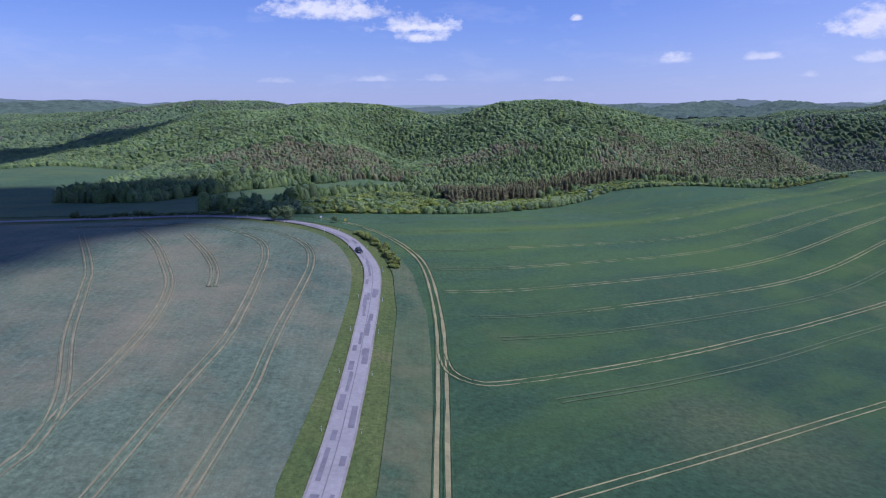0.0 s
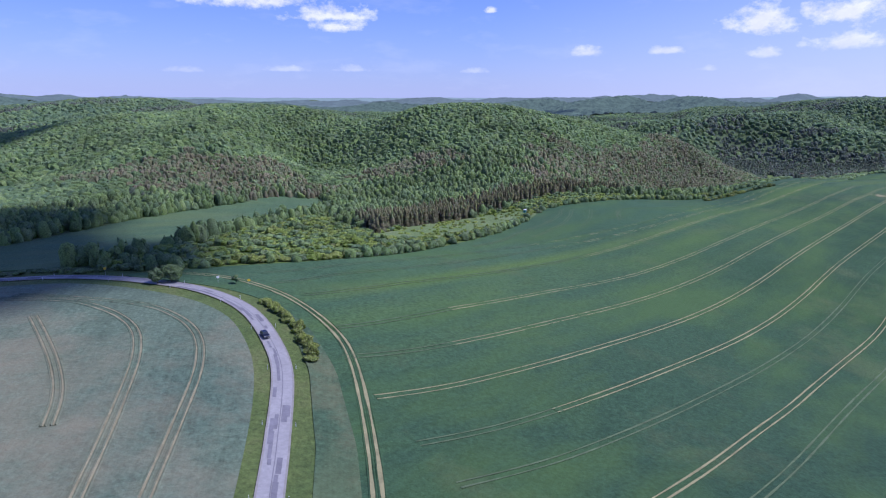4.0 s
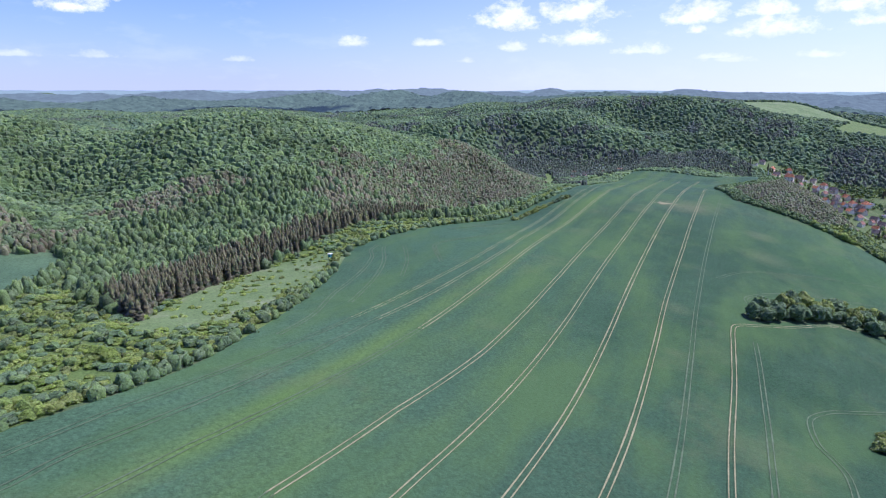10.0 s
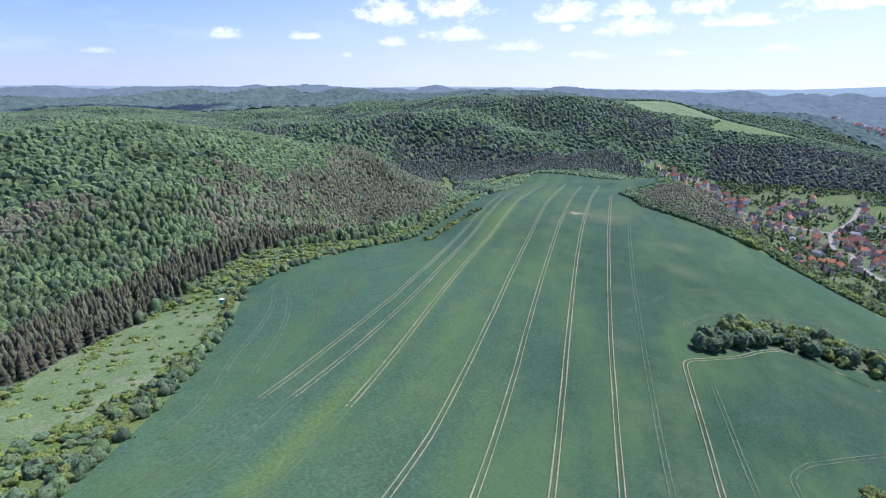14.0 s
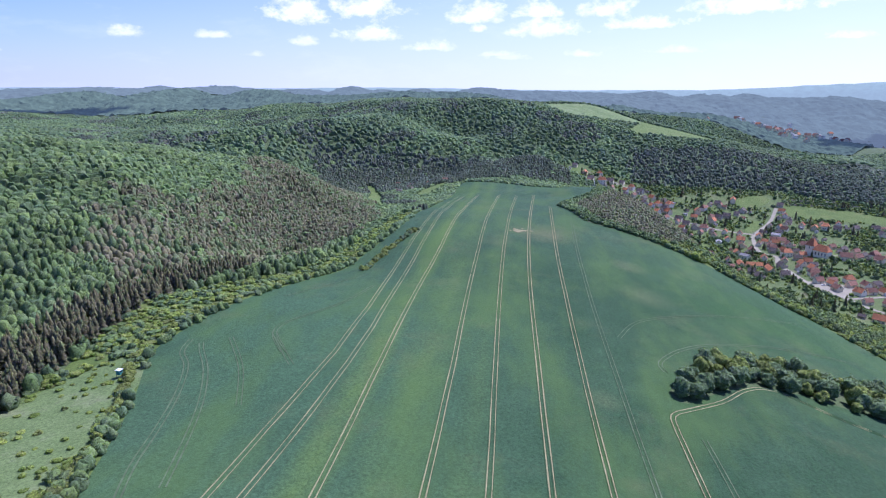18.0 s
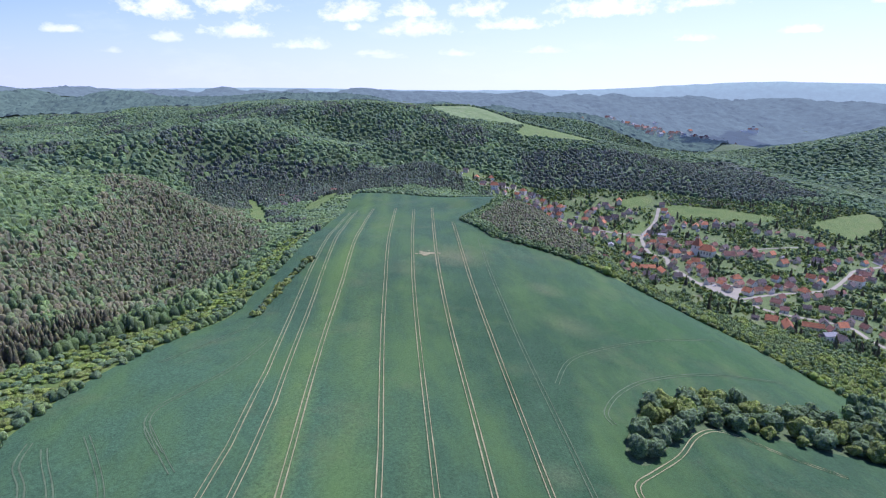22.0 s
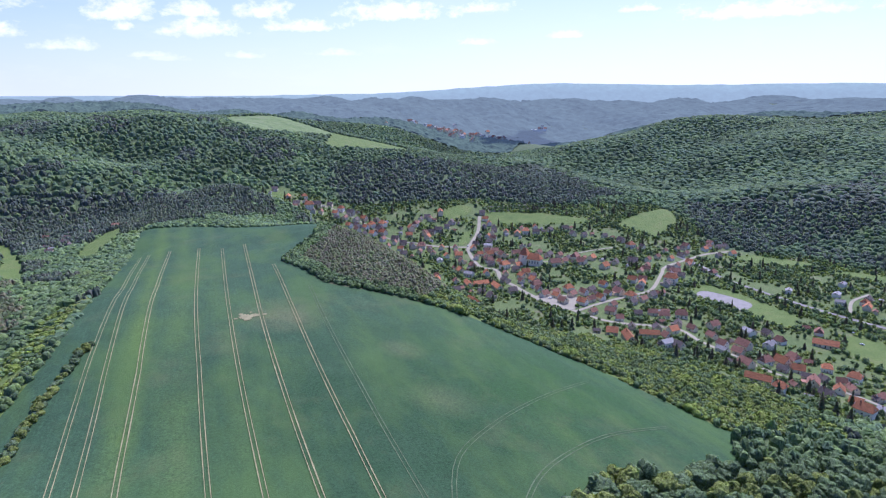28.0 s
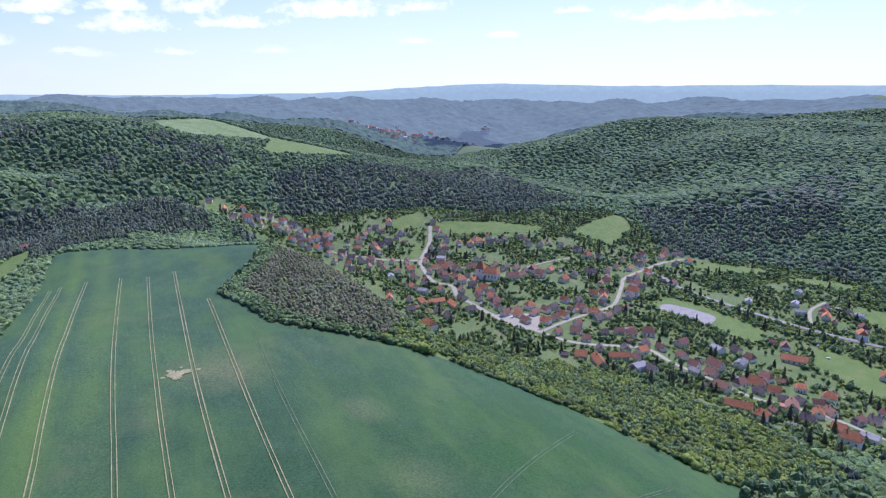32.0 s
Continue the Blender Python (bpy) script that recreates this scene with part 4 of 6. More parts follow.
PINE_SLOPE = [(145, 655), (200, 720), (255, 745), (340, 820), (430, 960), (500, 1030), (570, 960), (525, 860), (430, 715), (352, 636), (246, 592), (175, 572), (150, 590)]
FOOT_PINES = [(-240, 578), (-160, 598), (-85, 640), (-15, 596), (-78, 536), (-145, 520)]
DARK_SLOPE = [(640, 1190), (735, 1180), (830, 1050), (840, 950), (900, 850), (831, 792), (690, 840), (640, 960), (620, 1080)]
DARK_RIDGE = [(1190, 865), (1344, 785), (1500, 660), (1640, 560), (1560, 470), (1454, 410), (1391, 335), (1228, 492), (1130, 662), (1081, 748), (1108, 832)]
DARK_FOOT = [(1398, 244), (1440, 150), (1500, 20), (1721, -162), (1661, -230), (1325, -76), (1219, 136), (1160, 236), (1222, 257)]


def kinds(xy):
    """0 broadleaf, 1 brownish pine, 2 dark spruce, 3 dark pine."""
    k = np.zeros(len(xy), int)
    ragged = xy + np.stack([wave(xy, 55, 51), wave(xy, 55, 52)], 1) * 16
    chance = rng.random(len(xy))
    k[(wave(xy, 230, 9) > 0.5) & ~within(HILL, xy) & (chance < 0.7) & (xy[:, 0] < 1250)] = 3
    k[within(PINE_SLOPE, ragged) & (chance < 0.88 + 0.25 * wave(xy, 70, 12))] = 1
    k[within(FOOT_PINES, ragged) & (chance < 0.8)] = 1
    k[(oval(xy, 40, 660, 55, 26, 10) < 1 + 0.5 * wave(xy, 40, 15)) & (chance < 0.75)] = 1
    k[within(DARK_SLOPE, ragged) & (chance < 0.9)] = 3
    k[within(DARK_RIDGE, ragged) & (chance < 0.92)] = 3
    k[within(DARK_FOOT, ragged) & (chance < 0.8)] = 3
    k[(near_line(FIELD + FIELD[:1], xy) < 46 + 14 * wave(xy, 50, 14)) & (k == 1)] = 0
    k[within(SPRUCES, xy)] = 2
    return k


WALK_LINE = [(0, 0), (0, 120), (60, 260), (180, 350)]


# close by, tree for tree
close = scatter(-420, 620, -60, 800, 4.4)
b, r = bearing(close)
close = close[(b > -46) & (b < 122) & (near_line(WALK_LINE, close) < 330)]
close = close[~open_ground(close)]
k = kinds(close)
k[k == 3] = 0
a = close[k == 0]
tall = np.minimum(rng.uniform(6.5, 10.5, len(a)), 4 + 0.3 * near_line(FIELD + FIELD[:1], a))
plant("near_broadleaf_wood", CLOSE, a, tall, np.minimum(rng.uniform(4.0, 6.8, len(a)), tall), LEAF, "dense green broadleaf trees beside the fields", sink=0.2, smooth=True)
a = close[k == 1]
plant("near_pine_wood", domes(6, 12, 44, 0.28), a, rng.uniform(6, 8.5, len(a)), rng.uniform(3.6, 5.4, len(a)), PINE, "brownish pine wood on a slope", sink=0.25, smooth=True)
a = close[k >= 2]
a = np.vstack([a, a[::2] + rng.uniform(-2.5, 2.5, a[::2].shape)])
plant("near_spruce_wood", FIRS, a, rng.uniform(8, 12, len(a)), rng.uniform(3.8, 5.6, len(a)), FIR, "dark brownish spruce wood beside a rough meadow", smooth=True)




def grow(tag, xy, leaf, size, near, far):
    """Woods crown beside crown: broadleaf trees, brownish pines, spruces, dark pines."""
    k = kinds(xy)
    first = within(HILL, xy) | (wave(xy, 210, 33) > 0.42)
    rim = 4 + 0.35 * near_line(FIELD + FIELD[:1], xy)
    for name, pick, mat, label in (("broadleaf", (k == 0) & first, near, "dense green broadleaf woodland covering the nearest hill"),
                                   ("deep_green", (k == 0) & ~first, far, "dense deep green broadleaf woodland on the hillsides")):
        a = xy[pick]
        wide = size * rng.uniform(0.85, 1.5, len(a))
        plant(f"{tag}_{name}_wood", leaf, a, np.minimum(0.6 * wide + rng.uniform(1.2, 3.2, len(a)), rim[pick]), wide, mat, label, sink=0.34)
    for n, mat, lo, hi, label in ((1, PINE, 5.5, 8.5, "brownish pine wood on a steep slope"), (2, FIR, 7, 10.5, "dark brownish spruce wood"), (3, DARK_PINE, 6, 9.5, "dark green pine wood on a ridge")):
        a = xy[k == n]
        a = np.vstack([a, a + rng.uniform(-4.5, 4.5, a.shape), a[rng.random(len(a)) < 0.4] + rng.uniform(-4, 4, (1, 2))])
        plant(f"{tag}_{mat.name.removesuffix('_needles')}_wood", leaf, a, rng.uniform(lo, hi, len(a)), size * rng.uniform(0.6, 0.95, len(a)), mat, label, sink=0.25)


def woods_end(xy):
    """How far the crowns of the woods reach: farther on the big hill beyond the village."""
    return np.where((xy[:, 0] > 1650) & (xy[:, 1] < 780), 2750, 2080)


def big_hill(xy):
    return (xy[:, 0] > 1420) & (xy[:, 1] < 620) & (xy[:, 1] < 2.2 * (xy[:, 0] - 1300))


def wooded(step, lo, hi, x0, x1, y0, y1):
    xy = scatter(x0, x1, y0, y1, step)
    reach = near_line(WALK_LINE, xy)
    b, r = bearing(xy)
    xy = xy[(b > -46) & (b < 122) & (reach >= lo) & (reach < np.minimum(hi, woods_end(xy)))]
    return xy[~open_ground(xy)]


grow("hillside", wooded(4.8, 326, 900, -900, 1400, -600, 1500), DOME, 5.6, LEAF, DEEP_LEAF)
a = wooded(8.6, 900, 2750, -1700, 2500, -1000, 2500)
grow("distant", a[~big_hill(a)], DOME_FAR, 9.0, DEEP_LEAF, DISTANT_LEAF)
a = wooded(13.0, 900, 2750, 1400, 2900, -1100, 650)
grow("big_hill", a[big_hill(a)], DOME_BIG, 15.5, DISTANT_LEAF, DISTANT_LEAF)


def far_hills(name, grid, lo, hi, mat, label):
    """Woods so far off that only the uneven roof of the trees shows."""
    xs, ys = np.arange(-3400.0, 4650, grid), np.arange(-1150.0, 4600, grid)
    x, y = np.meshgrid(xs, ys)
    xy = np.stack([x.ravel(), y.ravel()], 1) + rng.uniform(-0.3, 0.3, (x.size, 2)) * grid
    b, r = bearing(xy)
    reach = near_line(WALK_LINE, xy)
    inn = (b > -64) & (b < 142) & (reach >= np.maximum(lo, woods_end(xy))) & (reach < hi)
    z = height(xy[:, 0], xy[:, 1]) + 6 + rng.normal(0, 2.6, len(xy)) - np.where(inside(HILL_MEADOW, xy[:, 0], xy[:, 1]), 20, 0)
    f = grid_faces(len(xs), len(ys))
    f = f[inn[f].all(axis=1)]
    used = np.unique(f)
    back = np.full(len(xy), -1)
    back[used] = np.arange(len(used))
    tagged(mesh_object(name, np.c_[xy, z][used], back[f], mat, smooth=False), label, "hills", kind="structure")


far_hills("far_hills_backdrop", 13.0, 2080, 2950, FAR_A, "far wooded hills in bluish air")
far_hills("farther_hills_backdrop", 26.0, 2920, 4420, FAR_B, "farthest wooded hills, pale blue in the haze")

# ranges on the horizon
def range_of_hills(name, bearings, dist, base, mat, seed, label):
    """A long ridge on the horizon: a crest, its near face and its far face."""
    q = np.random.default_rng(seed)
    bs = np.linspace(bearings[0][0], bearings[-1][0], 220)
    top = np.interp(bs, [p[0] for p in bearings], [p[1] for p in bearings])
    kern = np.ones(9) / 9
    top = np.convolve(np.pad(top, 4, "edge"), kern, "valid") + 5 * np.convolve(q.normal(0, 1, len(bs) + 8), kern, "valid") + q.normal(0, 1.0, len(bs))
    a = np.radians(bs)
    rows = []
    for out, z in ((-260, np.full(len(bs), base)), (-120, base + (top - base) * 0.62), (0, top), (90, np.full(len(bs), base))):
        rows.append(np.stack([100 + (dist + out) * np.sin(a), 250 + (dist + out) * np.cos(a), z], 1))
    return tagged(mesh_object(name, np.concatenate(rows), grid_faces(len(bs), 4), mat), label, "hills", kind="structure")


range_of_hills("range_backdrop", ((-40, 100), (-10, 110), (10, 118), (22, 122), (40, 130), (50, 122), (57, 112), (66, 120), (74, 150), (81, 182), (85, 168), (93, 152), (104, 150), (112, 140), (125, 150), (140, 150)), 4480, 20, FAR_C, 4, "range of hills on the horizon, pale blue with painted haze")

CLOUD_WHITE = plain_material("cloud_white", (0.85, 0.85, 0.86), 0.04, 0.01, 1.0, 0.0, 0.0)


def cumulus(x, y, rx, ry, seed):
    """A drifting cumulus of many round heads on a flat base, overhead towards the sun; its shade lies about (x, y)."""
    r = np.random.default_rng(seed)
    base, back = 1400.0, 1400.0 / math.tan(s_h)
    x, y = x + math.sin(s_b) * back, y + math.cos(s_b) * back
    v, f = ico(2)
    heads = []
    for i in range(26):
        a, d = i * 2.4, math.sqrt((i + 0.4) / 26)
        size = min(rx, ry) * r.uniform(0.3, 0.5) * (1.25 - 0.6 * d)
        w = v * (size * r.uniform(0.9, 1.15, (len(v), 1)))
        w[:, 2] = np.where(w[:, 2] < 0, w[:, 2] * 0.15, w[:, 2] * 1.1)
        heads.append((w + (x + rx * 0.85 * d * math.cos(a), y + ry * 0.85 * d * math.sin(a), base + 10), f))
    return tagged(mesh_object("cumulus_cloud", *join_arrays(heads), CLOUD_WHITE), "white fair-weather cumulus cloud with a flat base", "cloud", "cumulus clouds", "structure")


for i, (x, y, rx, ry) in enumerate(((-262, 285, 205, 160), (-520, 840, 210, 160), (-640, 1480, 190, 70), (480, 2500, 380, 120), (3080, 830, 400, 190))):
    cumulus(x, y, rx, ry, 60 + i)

# bushes
sheet("scrub_grass", SCRUB_HILL, DRY_FLOOR, 0.12, 12, "dry grass between scrub trees", "grass")
sheet("bank_grass", HEDGE_BANK, MEADOW, 0.12, 10, "bright rough grass between hedge bushes", "grass")
sheet("slope_grass", BUSHY_SLOPE, MEADOW, 0.12, 12, "bright rough grass between bushes on the slope", "grass")
low = scatter(-150, 820, 100, 660, 2.9)
low = low[~open_ground(low, False)]
a = low[within(HEDGE_BANK, low)]
wild = wave(a, 30, 21)
dim = (rng.random(len(a)) < 0.3) & (wild > -0.45)
plant("shaded_hedge_bushes", SHRUB, a[dim], rng.uniform(1.4, 3.4, dim.sum()), rng.uniform(2.6, 5.2, dim.sum()), LEAF, "darker green bushes and small trees in a hedge bank", "bushes")
a, wild = a[~dim], wild[~dim]
plant("hedge_bushes", SHRUB, a[wild > -0.45], rng.uniform(0.8, 2.0, (wild > -0.45).sum()) + np.maximum(0, wild[wild > -0.45]) * 1.8, rng.uniform(2.0, 3.6, (wild > -0.45).sum()) + np.maximum(0, wild[wild > -0.45]) * 1.8, BUSH, "bright green bushes of a wide hedge bank", "bushes")
a = low[within(BUSHY_SLOPE, low)]
a = a[wave(a, 45, 22) > -0.8]
w = wave(a, 60, 23)
dim = rng.random(len(a)) < 0.32 + 0.2 * w
plant("slope_trees", LOW_BUSH, a[dim], rng.uniform(2.2, 5.0, dim.sum()), rng.uniform(3.0, 5.5, dim.sum()), LEAF, "darker green bushes and small trees on the slope above the village", "bushes", smooth=True)
a, w = a[~dim], w[~dim]
plant("slope_bushes", LOW_BUSH, a, rng.uniform(1.2, 2.8, len(a)) + np.maximum(0, w) * 3.5, rng.uniform(2.4, 4.4, len(a)) + np.maximum(0, w) * 3, BUSH, "bright green bushes on the slope above the village", "bushes", smooth=True)
a = low[within(SCRUB_HILL, low)]
a = a[rng.random(len(a)) < 0.93]
edge = near_line(FIELD, a) < 14
plant("scrub", domes(6, 10, 31, 0.3), a[~edge], rng.uniform(1.6, 3.6, (~edge).sum()), rng.uniform(2.4, 3.8, (~edge).sum()), SCRUB, "dense low brownish scrub trees on a knoll", "scrub")
plant("scrub_edge_bushes", SHRUB, a[edge], rng.uniform(2.2, 4.6, edge.sum()), rng.uniform(3, 5, edge.sum()), LEAF, "green bushes along the edge of the wheat", "bushes")
a = scatter(-10, 125, 365, 505, 2.2)
a = a[within(STRIP, a)]
a = a[(wave(a, 16, 25) > 0.6) | (rng.random(len(a)) < 0.06)]
plant("meadow_bushes", SHRUB, a, rng.uniform(0.7, 1.6, len(a)), rng.uniform(1.4, 3.2, len(a)), BUSH, "low bushes scattered over a rough meadow", "bushes")


# ---- single trees and bushes ----
def crown_mesh(name, seed, level, sprays, leaf, mat):
    v, f = leafy(level, sprays, np.random.default_rng(seed), 0.36, leaf)
    ob = mesh_object(name, v, f, mat, smooth=False)
    me = ob.data
    bpy.data.objects.remove(ob)
    return me


def trunk_mesh(seed, limbs=4):
    """A tapered, slightly bent trunk of unit height with limbs reaching into the crown."""
    q = random.Random(seed)
    bm = bmesh.new()

    def tube(a, b, r0, r1):
        d = Vector(b) - Vector(a)
        m = Matrix.Translation((Vector(a) + Vector(b)) / 2) @ d.to_track_quat("Z", "Y").to_matrix().to_4x4()
        bmesh.ops.create_cone(bm, cap_ends=True, segments=6, radius1=r0, radius2=r1, depth=d.length, matrix=m)

    knee = (q.uniform(-0.02, 0.02), q.uniform(-0.02, 0.02), 0.4)
    tube((0, 0, -0.06), knee, 0.045, 0.032)
    tube(knee, (0, 0, 0.75), 0.032, 0.012)
    for i in range(limbs):
        a = i * 6.28 / limbs + q.uniform(-0.5, 0.5)
        tube((knee[0], knee[1], q.uniform(0.3, 0.5)), (math.cos(a) * 0.3, math.sin(a) * 0.3, q.uniform(0.6, 0.8)), 0.02, 0.006)
    me = bpy.data.meshes.new("trunk")
    bm.to_mesh(me)
    bm.free()
    me.materials.append(BARK)
    return me


TRUNKS = [trunk_mesh(i) for i in range(4)]
TREE_CROWNS = [crown_mesh("crown", 50 + i, 3, 260, 0.085, LEAF) for i in range(6)]
BUSH_CROWNS = [crown_mesh("crown", 80 + i, 3, 220, 0.09, BUSH) for i in range(6)]
tree_rng = random.Random(23)


def single(name, x, y, tall, wide, crowns_of, label, category, group="", bole=0.2):
    """A tree or bush of its own: trunk with limbs, and a crown of leaf sprays."""
    top = new(name)
    top.matrix_basis = pose(x, y, float(height(x, y)), 0, 0, tree_rng.uniform(0, 360))
    tagged(top, label, category, group)
    t = new("trunk", tree_rng.choice(TRUNKS))
    t.parent, t.scale = top, (wide * 0.8, wide * 0.8, tall)
    c = new("crown", tree_rng.choice(crowns_of))
    c.parent, c.location, c.scale = top, (0, 0, tall * bole), (wide, wide * tree_rng.uniform(0.85, 1.15), tall * (1 - bole))
    return top


# the tree at the bend, the sapling beyond it, the shrubs along the verge
single("roadside_tree", -66, 263.5, 6.5, 6.5, TREE_CROWNS, "rounded green roadside tree beside the road bend", "tree")
single("roadside_tree", -70, 262.0, 5.0, 4.5, TREE_CROWNS, "small green roadside tree beside the road bend", "tree")
single("sapling", -45, 263, 3.2, 2.4, TREE_CROWNS, "slim young tree on the grass verge", "tree", bole=0.4)
for i in range(17):
    u = i / 16
    single("verge_bush", -33 + 16.5 * u + 3.5 * math.sin(u * 3) + tree_rng.uniform(-1, 1), 243 - 38 * u + tree_rng.uniform(-1, 1), tree_rng.uniform(1.6, 2.8), tree_rng.uniform(2.4, 3.8), BUSH_CROWNS, "green shrub in a row along the road verge", "bush", "shrubs along the road", 0.06)
for i in range(22):
    single("hedge_bush", -82 - i * 4.2 + tree_rng.uniform(-1, 1), 282 + 4 * math.sin(i) * 0.5 + i * 0.35, tree_rng.uniform(1.2, 2.8), tree_rng.uniform(2.6, 4.4), TREE_CROWNS, "dense dark green bush in the hedge beyond the road", "bush", "hedge beyond the road", 0.06)

# the island of trees in the wheat, and the clump near it
island = scatter(280, 560, 110, 345, 7.0)
island = island[within(ISLAND, island)]
for x, y in island[near_line([(284, 332), (330, 332), (365, 324), (392, 284), (430, 236), (470, 190), (500, 140)], island) < 24]:
    big = tree_rng.random()
    single("field_tree", x, y, 4.4 + 5.4 * big, 4.8 + 4.4 * big, TREE_CROWNS if tree_rng.random() < 0.7 else BUSH_CROWNS, "dense green tree in the wooded strip between wheat fields", "tree", "trees in the wooded strip", 0.12)
rest = island[near_line([(284, 332), (330, 332), (365, 324), (392, 284), (430, 236), (470, 190), (500, 140)], island) >= 24]
plant("strip_bushes", CLOSE, rest, rng.uniform(4, 8, len(rest)), rng.uniform(4.5, 7.5, len(rest)), DEEP_LEAF, "dark green bushes and trees below the wheat", "bushes")
for i in range(13):
    a, r = i * 2.4, 2.5 * math.sqrt(i)
    single("field_bush", 243 + r * 1.3 * math.cos(a), 232 + r * math.sin(a), tree_rng.uniform(2.5, 4.5), tree_rng.uniform(4, 6), BUSH_CROWNS, "bright green bush in a clump amid the wheat", "bush", "bushes in the wheat", 0.06)

# the narrow hedge within the field
for i in range(34):
    u = i / 33
    x, y = 280 + 92 * u + tree_rng.uniform(-1.2, 1.2), 541 + 52 * u + 2 * math.sin(u * 3.1) + tree_rng.uniform(-1.5, 1.5)
    single("hedge_bush", x, y, tree_rng.uniform(1.6, 3.6), tree_rng.uniform(3, 4.8), tree_rng.choice((TREE_CROWNS, BUSH_CROWNS)), "green bush in a narrow hedge within the wheat", "bush", "hedge within the wheat", 0.06)

# along the edge of the wheat
EDGE = rounded([(-62, 288), (-22, 307), (12, 331), (37, 360), (71, 406), (101, 452), (125, 496), (152, 515), (190, 534), (240, 549), (274, 559), (309, 582), (344, 601), (377, 622), (433, 658), (498, 706)], 20, False)
length = np.r_[0, np.cumsum(np.linalg.norm(np.diff(EDGE, axis=0), axis=1))]
for s in np.arange(0, length[-1], 4.6):
    x, y = np.interp(s, length, EDGE[:, 0]), np.interp(s, length, EDGE[:, 1])
    single("hedge_bush", x + tree_rng.uniform(-1.2, 1.2), y + tree_rng.uniform(0, 2.4), tree_rng.uniform(1.5, 3.2), tree_rng.uniform(3.2, 5.2), BUSH_CROWNS if tree_rng.random() < 0.75 else TREE_CROWNS, "bright green hedge bush at the edge of the wheat", "bush", "hedge along the wheat", 0.05)
# ---- the village ----
def wall_paint(name, col):
    return plain_material(name, col, 0.08, 0.4, 0.9, 0.1)


WHITE_WALL, CREAM_WALL, GREY_WALL = (wall_paint(*p) for p in (("white_render", (0.884, 0.800, 0.630)), ("cream_render", (0.801, 0.670, 0.450)), ("grey_render", (0.582, 0.500, 0.378))))


def tile_roof(name, col):
    m, nt, b = material(name, 0.8, 0.25)
    w = node(nt, "ShaderNodeTexWave", Scale=1.1, Distortion=0.4, Detail=2)
    w.bands_direction = "Z"
    nt.links.new(coords(nt), w.inputs["Vector"])
    info = nt.nodes.new("ShaderNodeObjectInfo")
    own = ramp(nt, info.outputs["Random"], (0.0, tuple(v * 0.7 for v in col)), (1.0, tuple(min(1, v * 1.3) for v in col)))
    lines = ramp(nt, w.outputs["Fac"], (0.2, grey(0.8)), (0.8, grey(1.1)))
    stain = ramp(nt, speckle(nt, 0.7, 4, 0.7), (0.3, grey(0.72)), (0.7, grey(1.2)))
    paint(nt, b, blend(nt, 1.0, blend(nt, 1.0, own, lines, "MULTIPLY"), stain, "MULTIPLY"))
    relief(nt, b, w.outputs["Fac"], 0.5, 0.08)
    return m


RED_ROOF, BROWN_ROOF, DARK_ROOF, GREY_ROOF = (tile_roof(*p) for p in (("orange_roof_tiles", (0.42, 0.165, 0.075)), ("brown_roof_tiles", (0.25, 0.125, 0.085)), ("dark_roof_slates", (0.125, 0.098, 0.088)), ("grey_roof_sheet", (0.27, 0.255, 0.25))))
WINDOW = plain_material("window_glass", (0.035, 0.04, 0.05), 0.1, 1.0, 0.12, 0.0, 0.6)
FRAME = plain_material("window_frame", (0.7, 0.69, 0.66), 0.05, 1.0, 0.6, 0.0)
WOOD = plain_material("stained_wood", (0.14, 0.075, 0.04), 0.25, 1.5, 0.8, 0.2)
BRICK = plain_material("chimney_brick", (0.30, 0.15, 0.10), 0.2, 2.0, 0.9, 0.2)


def part(name, bm, mat, parent, label=""):
    me = bpy.data.meshes.new(name)
    bmesh.ops.recalc_face_normals(bm, faces=bm.faces[:])
    bm.to_mesh(me)
    bm.free()
    me.materials.append(mat)
    ob = new(name, me)
    ob.parent = parent
    return tagged(ob, label)


def add_box(bm, x0, x1, y0, y1, z0, z1):
    m = Matrix.LocRotScale(((x0 + x1) / 2, (y0 + y1) / 2, (z0 + z1) / 2), None, (x1 - x0, y1 - y0, z1 - z0))
    return bmesh.ops.create_cube(bm, size=1.0, matrix=m)


def boxed(x0, x1, y0, y1, z0, z1, bevel=0.0):
    bm = bmesh.new()
    add_box(bm, x0, x1, y0, y1, z0, z1)
    if bevel:
        bmesh.ops.bevel(bm, geom=bm.edges[:], offset=bevel, segments=1, affect="EDGES")
    return bm


def gable_walls(l, w, h, rise, foot=-3.0):
    """Walls with gables: the ridge runs along x. The foot goes into the sloping ground."""
    bm = bmesh.new()
    ring = [(-w / 2, foot), (w / 2, foot), (w / 2, h), (0, h + rise), (-w / 2, h)]
    a = [bm.verts.new((-l / 2, y, z)) for y, z in ring]
    b = [bm.verts.new((l / 2, y, z)) for y, z in ring]
    bm.faces.new(a)
    bm.faces.new(b[::-1])
    for i in range(5):
        j = (i + 1) % 5
        bm.faces.new((a[i], a[j], b[j], b[i]))
    return bm


